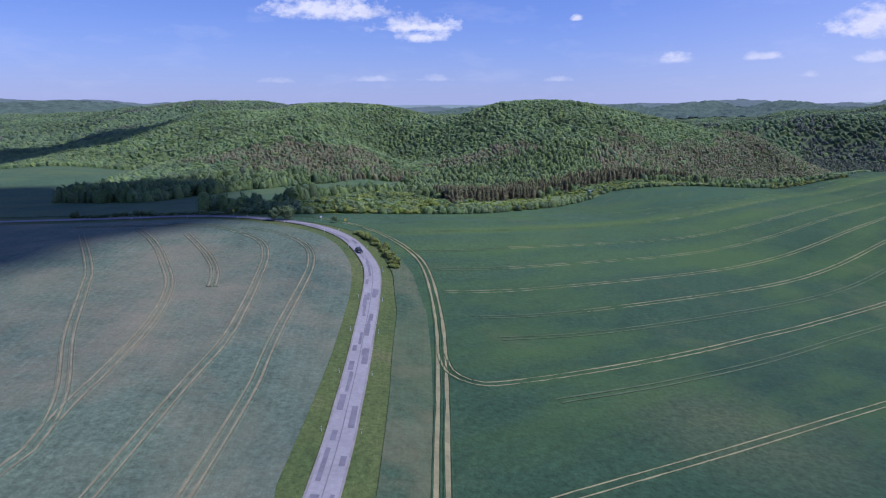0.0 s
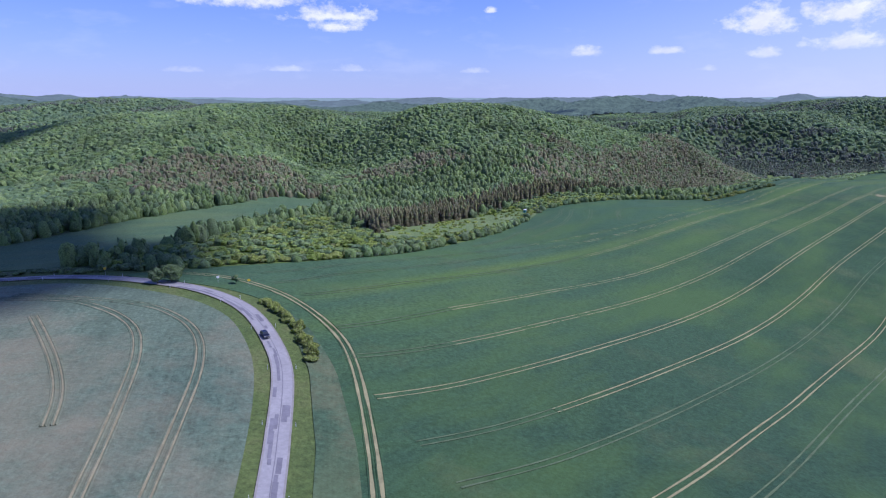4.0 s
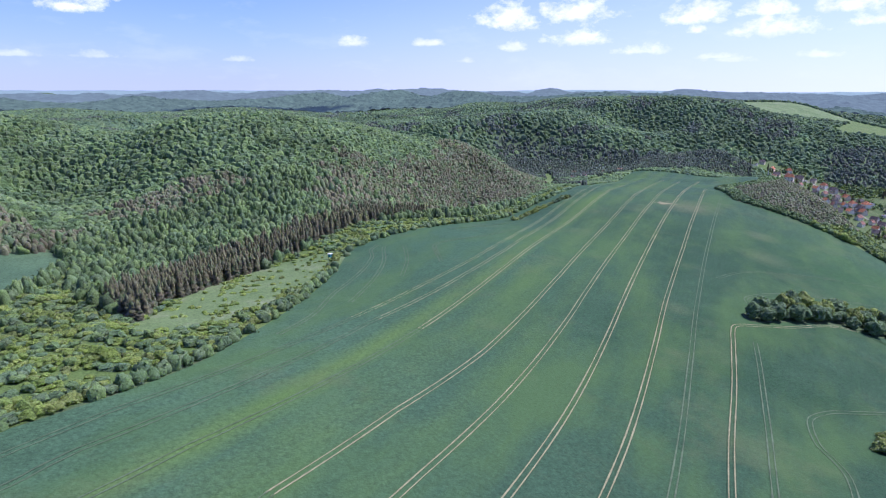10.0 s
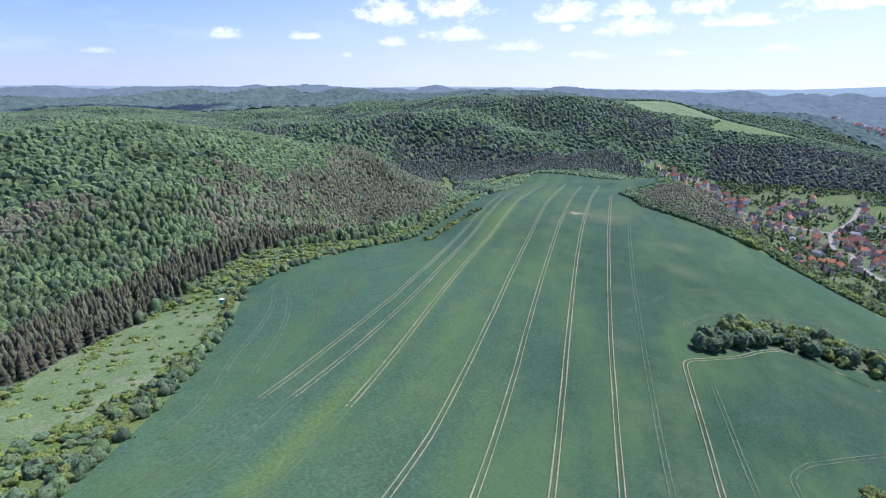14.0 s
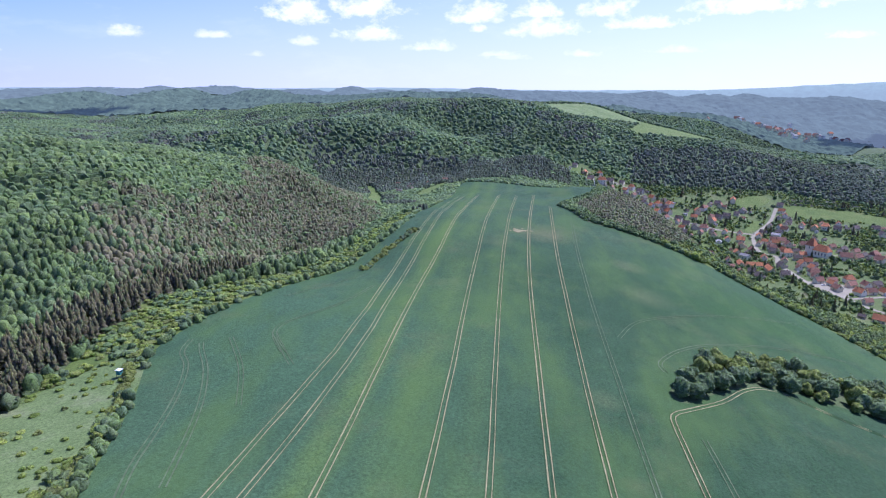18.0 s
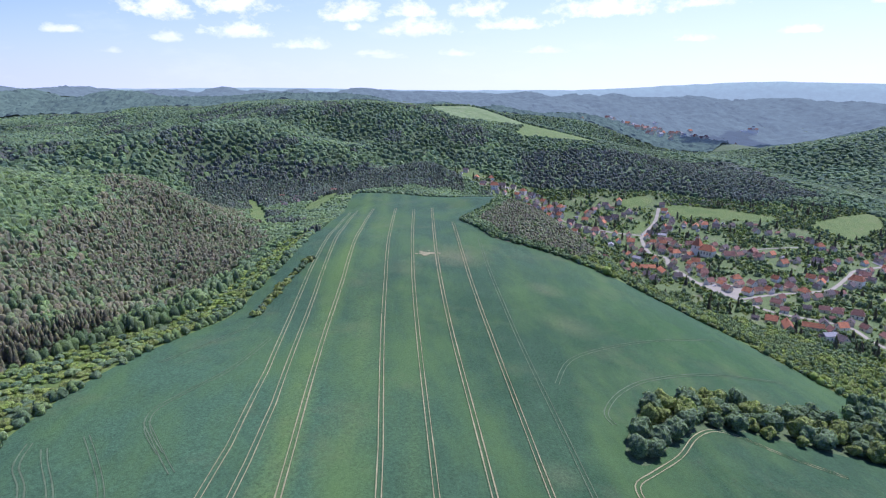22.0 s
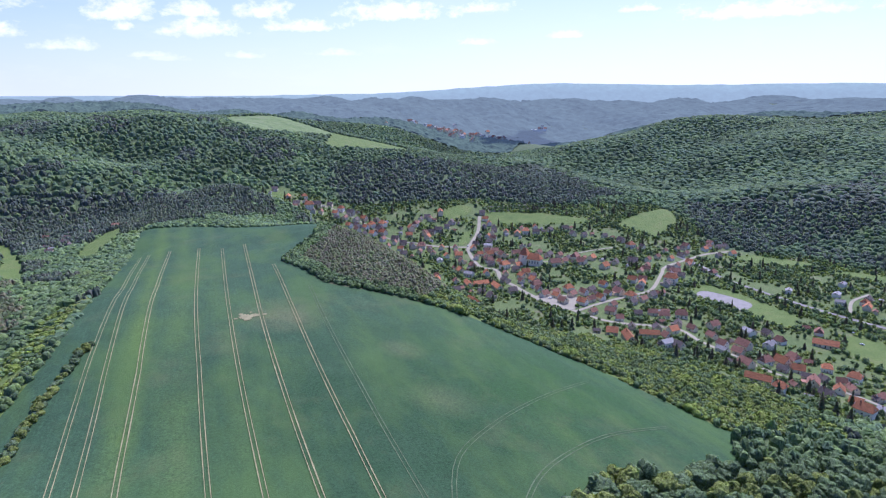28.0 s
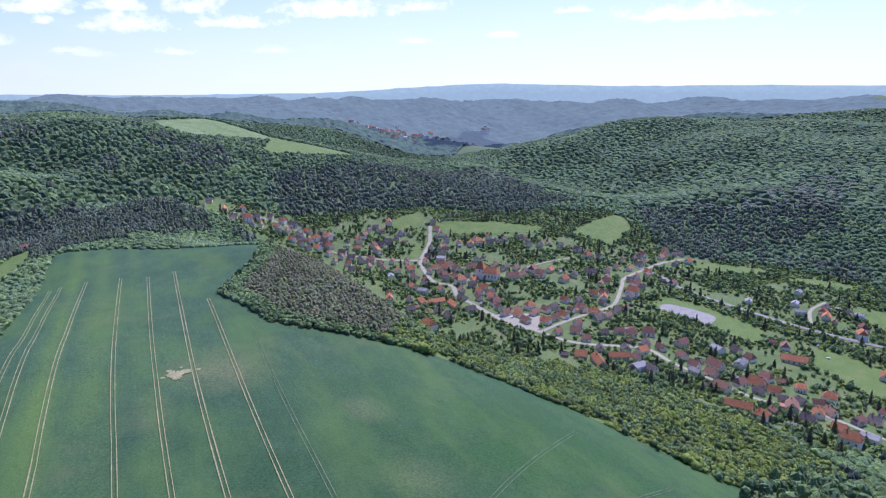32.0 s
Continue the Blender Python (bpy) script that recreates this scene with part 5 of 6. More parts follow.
def gable_roof(l, w, h, rise, over=0.5, thick=0.22, hip=0.0):
    """Two slopes with eaves and thickness; hip: how far the ridge is cut short at both ends."""
    bm = bmesh.new()
    slope = rise / (w / 2)
    ye, ze = w / 2 + over, h - slope * over
    xe, xr = l / 2 + over * 0.8, l / 2 + over * 0.8 - hip
    up, low = [], []
    for dz, store in ((thick + 0.05, up), (0.05, low)):
        for x, y, z in ((-xe, -ye, ze), (xe, -ye, ze), (xe, ye, ze), (-xe, ye, ze), (-xr, 0, h + rise), (xr, 0, h + rise)):
            store.append(bm.verts.new((x, y, z + dz)))
    for s in (up, low):
        bm.faces.new((s[0], s[1], s[5], s[4]))
        bm.faces.new((s[2], s[3], s[4], s[5]))
        if hip:
            bm.faces.new((s[1], s[2], s[5]))
            bm.faces.new((s[3], s[0], s[4]))
    rim = [(0, 1), (2, 3)] + ([(1, 2), (3, 0)] if hip else [(1, 5), (5, 2), (3, 4), (4, 0)])
    for i, j in rim:
        bm.faces.new((up[i], up[j], low[j], low[i]))
    return bm


def add_window(owner, x, y, z, w, h, along_x):
    """A framed pane on a wall whose outer face is at y (along_x) or x."""
    win = part("window", boxed(x - w / 2 - 0.1, x + w / 2 + 0.1, y - 0.05, y + 0.05, z - 0.1, z + h + 0.1) if along_x else boxed(x - 0.05, x + 0.05, y - w / 2 - 0.1, y + w / 2 + 0.1, z - 0.1, z + h + 0.1), FRAME, owner)
    part("pane", boxed(x - w / 2, x + w / 2, y - 0.07, y + 0.07, z, z + h) if along_x else boxed(x - 0.07, x + 0.07, y - w / 2, y + w / 2, z, z + h), WINDOW, win)
    return win


def house(l, w, h, rise, wall_mat, roof_mat, label, hip=0.0, annex=False, storeys=1, group="village houses", category="house", name="house", plain=False):
    h0 = new(name)
    tagged(h0, label, category, group)
    part("wall", gable_walls(l, w, h, rise if not hip else 0.02), wall_mat, h0)
    roof = part("roof", gable_roof(l, w, h, rise, hip=hip), roof_mat, h0)
    cx = l * 0.22
    part("chimney", boxed(cx - 0.35, cx + 0.35, 0.5, 1.2, h + rise * 0.5, h + rise + 1.0, 0.04), BRICK, roof)
    n = max(2, int(l / 3.6))
    for s in range(0 if plain else storeys):
        for i in range(n):
            x = (i + 0.5) / n * l - l / 2
            for side in (-1, 1):
                add_window(h0, x, side * w / 2, 0.9 + 2.8 * s, 1.2, 1.4, True)
    for side in (-1, 1):
        add_window(h0, side * l / 2, 0.0, h + rise * 0.15, 1.1, 1.2, False)
    part("door", boxed(-0.5, 0.5, -w / 2 - 0.06, -w / 2 + 0.06, 0.0, 2.05), WOOD, h0)
    if annex:
        part("annex", boxed(-l * 0.25, l * 0.2, w / 2, w / 2 + w * 0.45, -3, h * 0.75), wall_mat, h0)
        part("annex_roof", boxed(-l * 0.27, l * 0.22, w / 2, w / 2 + w * 0.5, h * 0.75, h * 0.75 + 0.2), roof_mat, h0)
    return h0


LANE_POINTS = np.concatenate([rounded(q, 6, False) for q in LANES])
LANE_WAYS = np.concatenate([np.gradient(rounded(q, 6, False), axis=0) for q in LANES])
place_rng = random.Random(11)


def settle(models, spots, crown=1.0):
    """Sets a copy of one of the models at each spot, square to the nearest lane."""
    for i, (x, y) in enumerate(spots):
        k = np.argmin(((LANE_POINTS - (x, y)) ** 2).sum(1))
        turn = math.degrees(math.atan2(LANE_WAYS[k][1], LANE_WAYS[k][0])) + place_rng.choice((0, 0, 90)) + place_rng.uniform(-8, 8)
        s = place_rng.uniform(0.88, 1.12) * crown
        zs = float(height(x, y)) + 0.5
        copy_thing(place_rng.choice(models), pose(x, y, zs, 0, 0, turn) @ Matrix.Scale(s, 4))


RED_SPOTS = [(1045, 706), (1020, 695), (1047, 632), (1038, 659), (1063, 665), (995, 567), (931, 547), (877, 563), (927, 457), (863, 395), (1121, 491), (1112, 503), (1116, 522), (976, 360), (1098, 329), (1012, 379), (864, 324),
             (991, 49), (974, 51), (738, 339), (740, 187), (748, 148), (735, 129), (812, 54), (1034, 835), (1041, 775), (1042, 736), (1030, 718)]
LONG_SPOTS = [(1150, 643), (879, 522), (882, 506), (727, 323), (751, 304), (668, 219), (1009, 850), (871, 483), (820, 132)]
DARK_SPOTS = [(1012, 672), (1004, 656), (964, 641), (1002, 641), (1105, 663), (1119, 656), (1070, 632), (1083, 625), (1103, 617), (1122, 616), (1089, 560), (1049, 555), (847, 529), (851, 498), (853, 460), (895, 478), (830, 482),
              (909, 446), (1013, 439), (1047, 483), (1123, 475), (1105, 543), (1138, 455), (1149, 432)]
SLATE_SPOTS = [(1125, 417), (1125, 400), (1003, 347), (1021, 324), (1132, 369), (1120, 344), (1105, 312), (869, 369), (882, 300), (938, 282), (1011, 40), (1000, 20), (799, 275), (726, 278), (821, 186), (1021, 806), (1041, 794), (1043, 759),
               (982, 820), (1025, 742), (1034, 888), (1027, 704)]
BROWN_SPOTS = [(1009, 629), (1082, 664), (969, 556), (956, 537), (1021, 520), (979, 517), (1002, 504), (1012, 486), (876, 435), (968, 425), (1009, 402), (988, 391), (873, 338), (997, 270), (1028, 220), (949, 20), (819, 288), (830, 270), (814, 239),
               (767, 216), (806, 177), (856, 130), (760, 174), (733, 202), (710, 222), (693, 172)]
GREY_SPOTS = [(1045, 535), (917, 531), (963, 586), (1064, 55), (996, 133), (1011, 75), (980, 79), (993, 8), (727, 289), (815, 205), (784, 190), (742, 238)]
TALL_SPOTS = [(951, 490), (784, 493), (953, 277), (920, 33), (995, 806)]
models = {
    "red": [house(11, 8.5, 3.6, 4.2, CREAM_WALL, RED_ROOF, "cream village house with orange tiled gable roof"), house(10, 9, 4.6, 3.8, WHITE_WALL, RED_ROOF, "white village house with orange tiled hipped roof", hip=3.2)],
    "long": [house(21, 8, 3.4, 3.6, CREAM_WALL, RED_ROOF, "long low farm building with orange tiled roof")],
    "dark": [house(11, 8, 3.4, 4.0, GREY_WALL, DARK_ROOF, "grey village house with dark slate roof", annex=True), house(9, 7.5, 3.2, 3.6, CREAM_WALL, DARK_ROOF, "cream village cottage with dark slate roof")],
    "brown": [house(13, 9, 4.4, 4.4, CREAM_WALL, BROWN_ROOF, "cream village house with brown tiled roof", annex=True), house(11, 9, 3.6, 4.4, WHITE_WALL, BROWN_ROOF, "white village house with brown hipped roof", hip=2.4)],
    "grey": [house(12, 8, 4.2, 2.2, WHITE_WALL, GREY_ROOF, "white house with low grey sheet roof")],
    "tall": [house(14, 10, 7.2, 4.6, WHITE_WALL, RED_ROOF, "tall white two-storey house with red roof", hip=2.6, storeys=2)],
}
settle(models["red"], RED_SPOTS)
settle(models["long"], LONG_SPOTS)
settle(models["dark"], DARK_SPOTS)
settle(models["dark"][1:] + models["dark"][:1], SLATE_SPOTS)
settle(models["brown"], BROWN_SPOTS)
settle(models["grey"], GREY_SPOTS)
settle(models["tall"], TALL_SPOTS)
# close-set smaller houses along the lanes
small = [house(9.5, 7.5, 3.3, 3.6, WHITE_WALL, RED_ROOF, "small white house with orange tiled roof in a close row", plain=True), house(10, 7, 3.2, 3.4, CREAM_WALL, BROWN_ROOF, "small cream house with brown tiled roof in a close row", plain=True),
         house(9, 7, 3.2, 3.6, WHITE_WALL, BROWN_ROOF, "small white house with brown tiled roof in a close row", plain=True), house(8.5, 7, 3.0, 3.0, GREY_WALL, DARK_ROOF, "small grey house with dark roof in a close row", plain=True)]
SMALL_SPOTS = [(897, 569), (884, 540), (924, 509), (974, 501), (940, 473), (1024, 532), (1010, 575), (992, 540), (1135, 500), (1146, 480), (895, 442), (751, 288), (821, 300), (990, 262), (1052, 720), (1060, 640), (1115, 650), (999, 668), (1000, 412)]
fill_rng = random.Random(77)
taken = RED_SPOTS + LONG_SPOTS + DARK_SPOTS + SLATE_SPOTS + BROWN_SPOTS + GREY_SPOTS + TALL_SPOTS + SMALL_SPOTS + [(966, 452), (978, 456)]
for lane in LANES[:3] + LANES[4:]:
    for x, y in shifted(rounded(lane, 6, False), fill_rng.choice((-1, 1)) * 14):
        for out in (0, fill_rng.uniform(14, 22), -28):
            p = (x + fill_rng.uniform(-6, 6) + out * 0.7, y + fill_rng.uniform(-6, 6) + out * 0.7)
            clear = min((p[0] - a) ** 2 + (p[1] - b) ** 2 for a, b in taken) > 13.5 ** 2
            on_lane = ((LANE_POINTS - p) ** 2).sum(1).min() < 8 ** 2
            if clear and not on_lane and len(SMALL_SPOTS) < 130 and not any(inside(q, p[0], p[1]) for q in MEADOWS) and (p[1] > 350 or fill_rng.random() < 0.4):
                SMALL_SPOTS.append(p)
                taken.append(p)
settle(small, SMALL_SPOTS)
# sheds and barns in the yards
YARDS = [(x + r * math.cos(a), y + r * math.sin(a)) for x, y in RED_SPOTS + DARK_SPOTS + SLATE_SPOTS + BROWN_SPOTS for a, r in ((place_rng.uniform(0, 6.28), place_rng.uniform(11, 17)),) if place_rng.random() < 0.75]
sheds = [house(7, 5, 2.6, 1.8, GREY_WALL, DARK_ROOF, "small grey shed with dark roof in a yard", group="sheds", category="shed", name="shed"), house(8, 5.5, 2.8, 2.2, CREAM_WALL, BROWN_ROOF, "small barn with brown tiled roof in a yard", group="sheds", category="shed", name="shed"),
         house(6, 4.5, 2.5, 1.2, WHITE_WALL, GREY_ROOF, "small white garage with grey roof in a yard", group="sheds", category="shed", name="shed")]
settle(sheds, [p for p in YARDS if ((LANE_POINTS - p) ** 2).sum(1).min() > 36], 0.9)
settle(sheds, CABINS, 0.95)
# the models themselves stand as the cluster of houses at the bottom of the slope
for ob, (x, y) in zip(itertools.chain(*models.values(), sheds, small), ((640, 100), (652, 206), (612, 120), (668, 168), (700, 108), (680, 80), (720, 90), (655, 130), (633, 152), (690, 125), (676, 190), (648, 186), (664, 148), (702, 140), (672, 104), (716, 158))):
    ob.matrix_basis = pose(x, y, float(height(x, y)) + 0.5, 0, 0, place_rng.uniform(20, 80))


def church():
    ch = new("church")
    tagged(ch, "white baroque church with tall orange tiled roofs", "church")
    part("nave_wall", gable_walls(20, 12, 9, 0.02), WHITE_WALL, ch)
    part("nave_roof", gable_roof(20, 12, 9, 7.0, 0.5, 0.25, 4.0), RED_ROOF, ch)
    part("tower_wall", boxed(9, 20, -5.5, 5.5, -3, 14), WHITE_WALL, ch)
    bm = gable_roof(11, 11, 14, 9, 0.6, 0.25, 4.6)
    bmesh.ops.translate(bm, verts=bm.verts[:], vec=(14.5, 0, 0))
    part("tower_roof", bm, RED_ROOF, ch)
    bm = bmesh.new()
    bmesh.ops.create_cone(bm, cap_ends=True, segments=8, radius1=1.3, radius2=1.1, depth=3, matrix=Matrix.Translation((14.5, 0, 24)))
    lantern = part("lantern", bm, CREAM_WALL, ch)
    bm = bmesh.new()
    bmesh.ops.create_cone(bm, cap_ends=True, segments=8, radius1=1.6, radius2=0.05, depth=3, matrix=Matrix.Translation((14.5, 0, 27)))
    part("spire", bm, DARK_ROOF, lantern)
    for i in range(4):
        for side in (-6, 6):
            add_window(ch, -7.5 + 4.2 * i, side, 3.0, 1.3, 3.6, True)
    for side in (-5.5, 5.5):
        add_window(ch, 14.5, side, 9.5, 1.4, 2.4, True)
    part("portal", boxed(-10.08, -9.9, -1, 1, 0, 3.2), WOOD, ch)
    ch.matrix_basis = pose(966, 452, float(height(966, 452)) + 0.4, 0, 0, 75)


church()

# gardens: trees, hedges and shrubs between the houses
HOUSE_SPOTS = np.array(SMALL_SPOTS + RED_SPOTS + LONG_SPOTS + DARK_SPOTS + SLATE_SPOTS + BROWN_SPOTS + GREY_SPOTS + TALL_SPOTS + [(966, 452), (978, 456)], float)
green = scatter(560, 1340, -70, 910, 4.6)
green = green[within(VILLAGE, green)]
green = green[near_line(LANES[0], green) > 6]
for lane in LANES[1:] + (list(RAIL),):
    green = green[near_line(lane, green) > 5.5]
for ring in MEADOWS + ([(834, 432), (846, 415), (842, 385), (826, 376), (800, 384), (806, 408)], [(918, 247), (944, 234), (925, 187), (891, 201), (897, 213)]):
    green = green[~within(ring, green)]
gap = np.sqrt(((green[:, None] - HOUSE_SPOTS[None]) ** 2).sum(2)).min(1)
green, gap = green[gap > 9], gap[gap > 9]
lush = wave(green, 120, 41)
dense = lush + np.where(gap > 45, 1.2, 0.0) + rng.uniform(-0.8, 0.8, len(green)) > -0.05
a = green[dense]
gone = rng.random(len(a))
plant("garden_trees", TREE, a[gone < 0.36], rng.uniform(3, 6.5, (gone < 0.36).sum()), rng.uniform(3.6, 7, (gone < 0.36).sum()), LEAF, "green garden trees between village houses", "garden trees")
b = a[(gone >= 0.36) & (gone < 0.965)]
plant("garden_shrubs", TREE, b, rng.uniform(1.5, 4.0, len(b)), rng.uniform(2.2, 4.8, len(b)), BUSH, "bright green garden shrubs between village houses", "garden shrubs")
b = a[gone >= 0.965]
plant("garden_spruces", FIRS, b, rng.uniform(8, 15, len(b)), rng.uniform(4, 6.5, len(b)), FIR, "dark spruces in village gardens", "garden trees")


def cemetery():
    """A walled graveyard with rows of stones on the slope above the village."""
    c = tagged(new("cemetery"), "walled cemetery with rows of dark gravestones", "cemetery")
    x0, y0 = 1222, 522
    at = lambda px, py: float(height(x0 + px, y0 + py)) - float(height(x0, y0))
    for a, b in (((-26, 46), (26, -46)), ((-8, 54), (44, -38))):
        for i in range(6):
            u, w = i / 6, (i + 1) / 6
            p, q = (a[0] + (b[0] - a[0]) * u, a[1] + (b[1] - a[1]) * u), (a[0] + (b[0] - a[0]) * w, a[1] + (b[1] - a[1]) * w)
            part("wall", rod_wall(p, q, at(*p), at(*q)), GREY_WALL, c)
    stone = None
    for row in range(3):
        for i in range(24):
            px, py = -22 + 4.6 * row + 46 * i / 23, 46 + 2.6 * row - 84 * i / 23
            ob = part("gravestone", boxed(-0.5, 0.5, -0.9, 0.9, -0.3, 1.3, 0.1), DARK_ROOF, c) if stone is None else new("gravestone", stone.data)
            stone = stone or ob
            ob.parent, ob.location = c, (px, py, at(px, py))
    c.matrix_basis = pose(x0, y0, float(height(x0, y0)) + 0.4)


def rod_wall(p, q, zp, zq):
    bm = bmesh.new()
    d = Vector((q[0] - p[0], q[1] - p[1])).normalized() * 0.2
    vs = []
    for (x, y), z in ((p, zp), (q, zq)):
        vs.append([bm.verts.new((x + s * -d.y, y + s * d.x, z + h)) for s, h in ((-1, -0.6), (1, -0.6), (1, 1.8), (-1, 1.8))])
    a, b = vs
    for i in range(4):
        j = (i + 1) % 4
        bm.faces.new((a[i], a[j], b[j], b[i]))
    bm.faces.new(a[::-1])
    bm.faces.new(b)
    return bm


cemetery()


# ---- small things ----
TEAL = plain_material("teal_paint", (0.05, 0.22, 0.20), 0.15, 2.0, 0.7, 0.1)
WHITE = plain_material("white_paint", (0.78, 0.78, 0.76), 0.05, 2.0, 0.6, 0.0)
YELLOW = plain_material("yellow_sign", (0.75, 0.5, 0.04), 0.05, 2.0, 0.5, 0.0)
STEEL = plain_material("galvanised_steel", (0.45, 0.46, 0.48), 0.1, 2.0, 0.45, 0.0)
CAR_PAINT = plain_material("dark_blue_car_paint", (0.012, 0.014, 0.03), 0.05, 1.0, 0.25, 0.0, 0.6)
CAR_WHITE = plain_material("white_car_paint", (0.75, 0.75, 0.75), 0.03, 1.0, 0.25, 0.0, 0.6)
RUBBER = plain_material("tyre_rubber", (0.02, 0.02, 0.02), 0.1, 2.0, 0.8, 0.0)
HEADLAMP = plain_material("lamp_glass", (0.6, 0.6, 0.62), 0.05, 1.0, 0.15, 0.0, 0.6)


def rod(bm, a, b, r, sides=6):
    d = Vector(b) - Vector(a)
    m = Matrix.Translation((Vector(a) + Vector(b)) / 2) @ d.to_track_quat("Z", "Y").to_matrix().to_4x4()
    bmesh.ops.create_cone(bm, cap_ends=True, segments=sides, radius1=r, radius2=r, depth=d.length, matrix=m)
    return bm


def hide():
    """The raised hunting hide at the edge of the wheat."""
    h = tagged(new("hunting_hide"), "small teal wooden hunting hide with a white roof", "hide")
    for x in (-0.75, 0.75):
        for y in (-0.75, 0.75):
            part("leg", rod(bmesh.new(), (x * 1.3, y * 1.3, -0.3), (x, y, 1.6), 0.07), WOOD, h)
    part("cabin", boxed(-0.9, 0.9, -0.9, 0.9, 1.6, 3.5, 0.03), TEAL, h)
    part("roof", boxed(-1.15, 1.15, -1.15, 1.15, 3.5, 3.62, 0.02), WHITE, h)
    for s in (-1, 1):
        part("hatch", boxed(-0.5, 0.5, s * 0.9 - 0.03, s * 0.9 + 0.03, 2.6, 3.1), WINDOW, h)
    part("ladder", rod(rod(bmesh.new(), (-0.25, -1.7, -0.2), (-0.25, -0.9, 1.7), 0.04), (0.25, -1.7, -0.2), (0.25, -0.9, 1.7), 0.04), WOOD, h)
    h.matrix_basis = pose(110, 478, float(height(110, 478)), 0, 0, 30)


hide()


def car(paint_mat, label, x, y, turn, lift=0.45):
    c = tagged(new("car"), label, "car")
    bm = bmesh.new()
    prof = [(-2.1, 0.35), (-2.15, 0.75), (-1.9, 0.95), (-1.2, 1.0), (0.7, 0.98), (1.9, 0.85), (2.12, 0.65), (2.1, 0.35)]
    a = [bm.verts.new((px, -0.86, pz)) for px, pz in prof]
    b = [bm.verts.new((px, 0.86, pz)) for px, pz in prof]
    bm.faces.new(a)
    bm.faces.new(b[::-1])
    for i in range(len(prof)):
        j = (i + 1) % len(prof)
        bm.faces.new((a[i], a[j], b[j], b[i]))
    bmesh.ops.bevel(bm, geom=bm.edges[:], offset=0.06, segments=2, affect="EDGES")
    body = part("body", bm, paint_mat, c)
    bm = boxed(-1.75, 0.75, -0.78, 0.78, 0.95, 1.42)
    for v in bm.verts:
        if v.co.z > 1.2:
            v.co.x = v.co.x * 0.72 - 0.12
            v.co.y *= 0.84
    part("cabin_glass", bm, WINDOW, body)
    bm = boxed(-1.45, 0.42, -0.66, 0.66, 1.42, 1.47, 0.02)
    part("roof", bm, paint_mat, body)
    for px in (-1.3, 1.35):
        for py in (-0.82, 0.82):
            w = part("wheel", rod(bmesh.new(), (px, py - 0.1, 0.32), (px, py + 0.1, 0.32), 0.32, 14), RUBBER, c)
            part("rim", rod(bmesh.new(), (px, py - 0.11, 0.32), (px, py + 0.11, 0.32), 0.19, 12), STEEL, w)
    for py in (-0.6, 0.6):
        part("headlight", boxed(2.05, 2.15, py - 0.18, py + 0.18, 0.62, 0.76, 0.02), HEADLAMP, c)
        part("tail_light", boxed(-2.18, -2.1, py - 0.15, py + 0.15, 0.7, 0.85, 0.02), RED_ROOF, c)
    c.matrix_basis = pose(x, y, float(height(x, y)) + lift, 0, 0, turn)
    return c


car(CAR_PAINT, "dark blue hatchback car on the country road", -29.2, 217, -66)
for x, y, turn in ((836, 400, 20), (829, 412, 110), (703, 172, 80), (1042, 566, 30), (1090, 572, 10), (1050, 600, 60), (905, 225, 40), (880, 90, 120), (846, 92, 60)):
    car(CAR_WHITE, "white parked car in the village", x, y, turn, 0.55)


def marker(x, y):
    m = tagged(new("roadside_marker"), "white plastic roadside marker post", "marker post", "roadside markers")
    part("post", boxed(-0.06, 0.06, -0.04, 0.04, -0.2, 0.95, 0.01), WHITE, m)
    part("band", boxed(-0.062, 0.062, -0.042, 0.042, 0.62, 0.78), RUBBER, m)
    m.matrix_basis = pose(x, y, float(height(x, y)) + 0.25)


for s in np.arange(60, 460, 25):
    for side in (-3.4, 3.4):
        p = shifted(stretch_of(ROAD, s, s + 6), side)[0]
        marker(*p)


def road_sign(x, y, turn, mat, label):
    g = tagged(new("road_sign"), label, "road sign")
    part("post", rod(bmesh.new(), (0, 0, -0.3), (0, 0, 2.4), 0.04), STEEL, g)
    part("plate", boxed(-0.4, 0.4, -0.07, -0.03, 1.7, 2.5, 0.01), mat, g)
    g.matrix_basis = pose(x, y, float(height(x, y)) + 0.2, 0, 0, turn)


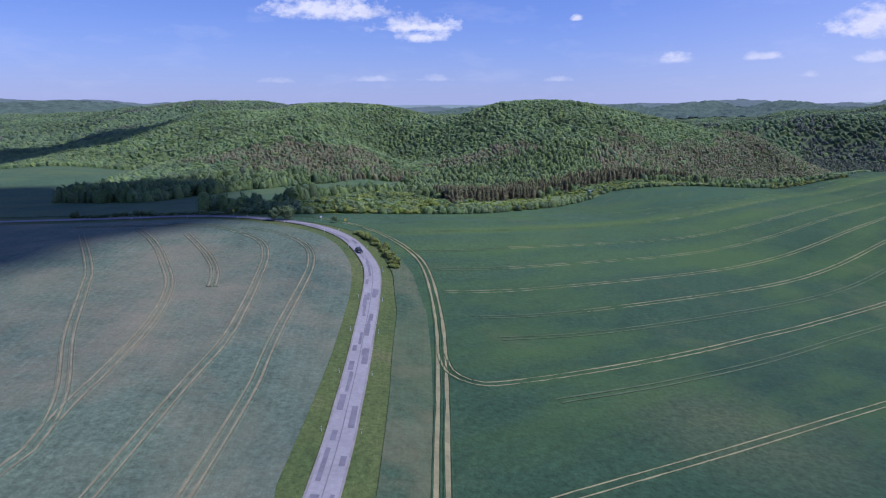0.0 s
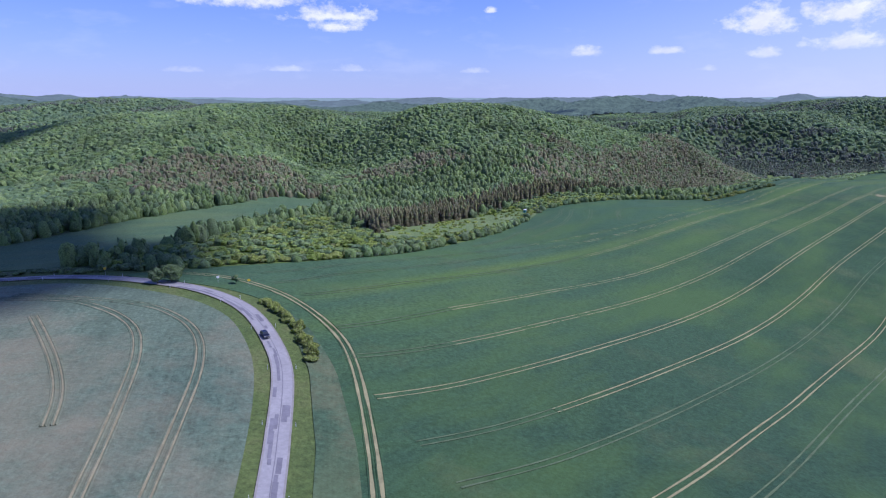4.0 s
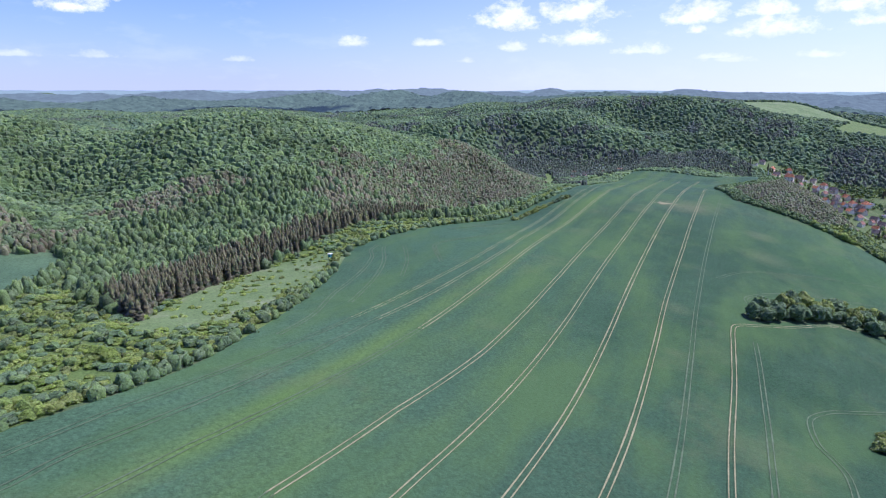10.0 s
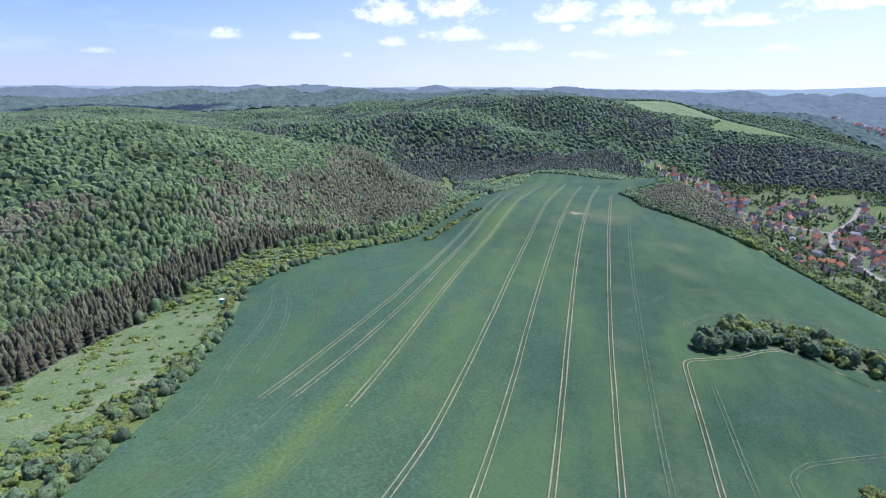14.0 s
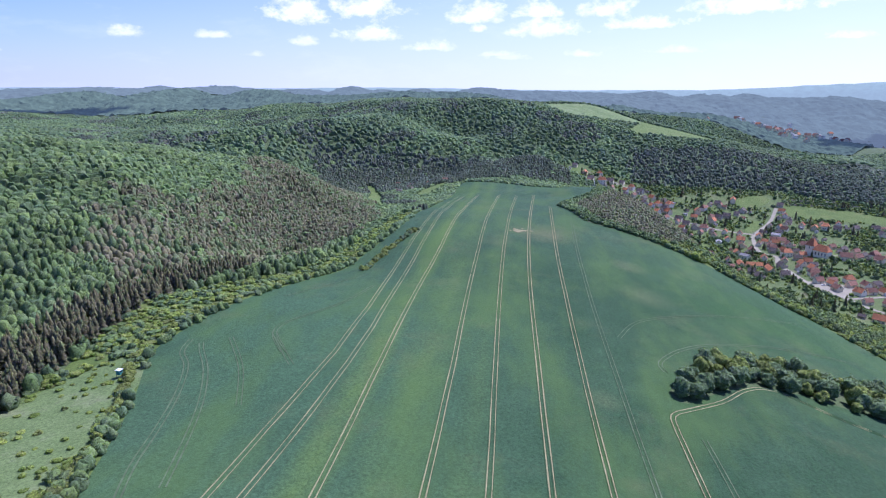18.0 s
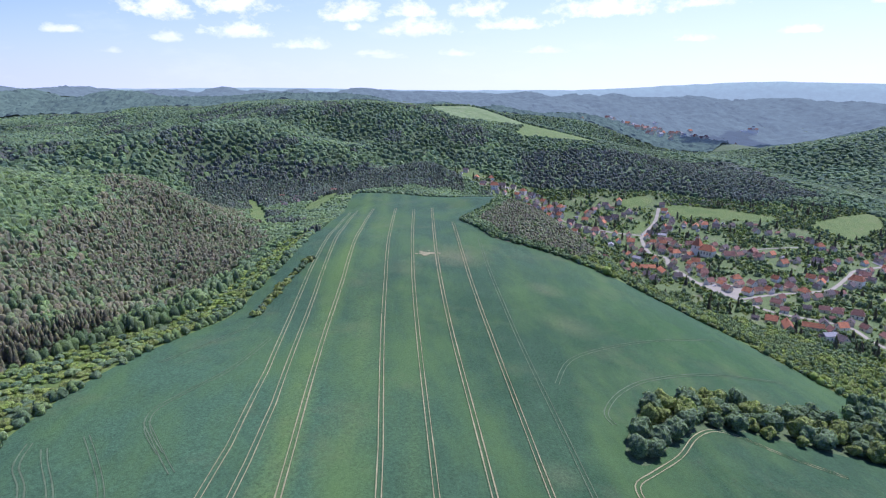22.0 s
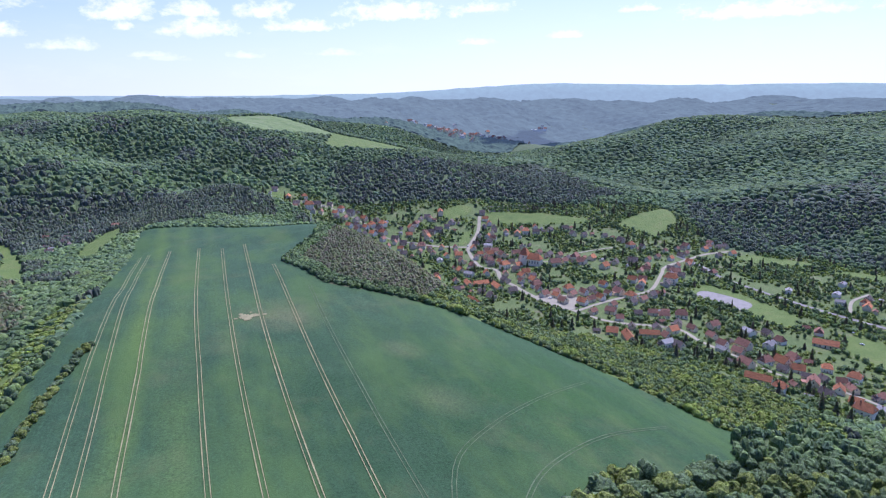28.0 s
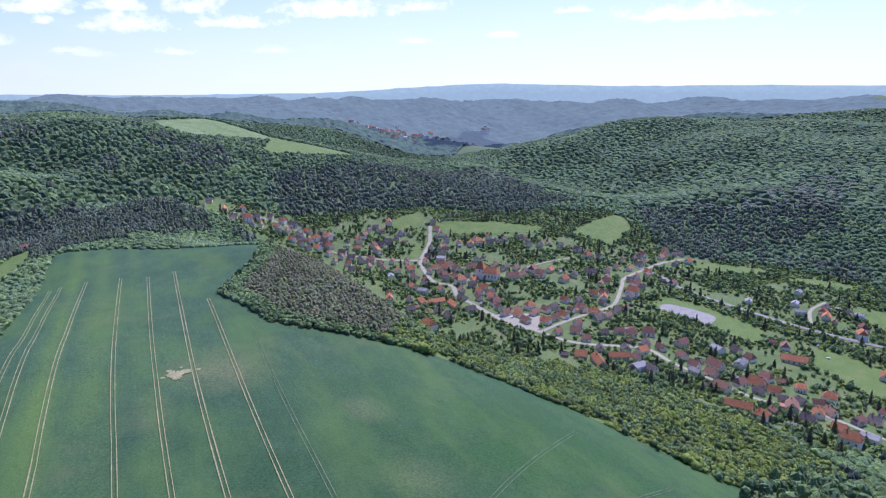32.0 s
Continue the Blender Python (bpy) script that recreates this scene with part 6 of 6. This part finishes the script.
road_sign(-40.5, 261, 20, YELLOW, "small yellow road sign on a steel post")
road_sign(-92, 277.5, 10, YELLOW, "small yellow road sign on a steel post")
road_sign(-51, 263.5, 20, WHITE, "small white road sign on a steel post")


def mast(x, y, tall):
    """The lattice power mast at the end of the wheat."""
    p = tagged(new("power_mast"), "pale steel lattice power mast", "mast")
    foot, head = 1.3, 0.35
    at = lambda sx, sy, u: (sx * (foot + (head - foot) * u), sy * (foot + (head - foot) * u), u * tall)
    corners = ((1, 1), (-1, 1), (-1, -1), (1, -1))
    for sx, sy in corners:
        part("leg", rod(bmesh.new(), at(sx, sy, -0.02), at(sx, sy, 1), 0.11, 5), STEEL, p)
    for i in range(8):
        u0, u1 = i / 8, (i + 1) / 8
        for (ax, ay), (bx, by) in zip(corners, corners[1:] + corners[:1]):
            part("brace", rod(bmesh.new(), at(ax, ay, u0), at(bx, by, u1), 0.06, 4), STEEL, p)
    for z in (0.72, 0.86):
        part("crossarm", rod(bmesh.new(), (-4.2, 0, tall * z), (4.2, 0, tall * z), 0.13, 5), STEEL, p)
    p.matrix_basis = pose(x, y, float(height(x, y)), 0, 0, 35)


mast(757, 672, 19)


def castle():
    """The pale ruin on its rock down the valley."""
    c = tagged(new("castle"), "pale stone castle with a tall square tower", "castle")
    part("tower", boxed(-6, 6, -6, 6, -6, 30), WHITE_WALL, c)
    part("tower_roof", boxed(-6.6, 6.6, -6.6, 6.6, 30, 32), GREY_ROOF, c)
    part("hall", gable_walls(44, 14, 16, 6), WHITE_WALL, c)
    part("hall_roof", gable_roof(44, 14, 16, 6), BROWN_ROOF, c)
    part("curtain_wall", boxed(22, 55, -6, 6, -6, 11), WHITE_WALL, c)
    c.matrix_basis = pose(3412, 807, float(height(3412, 807)) + 12, 0, 0, 100)


castle()
far_rng = random.Random(31)
far_models = [models["red"][0], models["brown"][0], models["grey"][0]]
for i in range(46):
    x, y = 2950 + far_rng.gauss(0, 110), 1130 + far_rng.gauss(0, 120)
    copy_thing(far_rng.choice(far_models), pose(x, y, float(height(x, y)) + 9, 0, 0, far_rng.uniform(0, 180)) @ Matrix.Scale(1.7, 4))
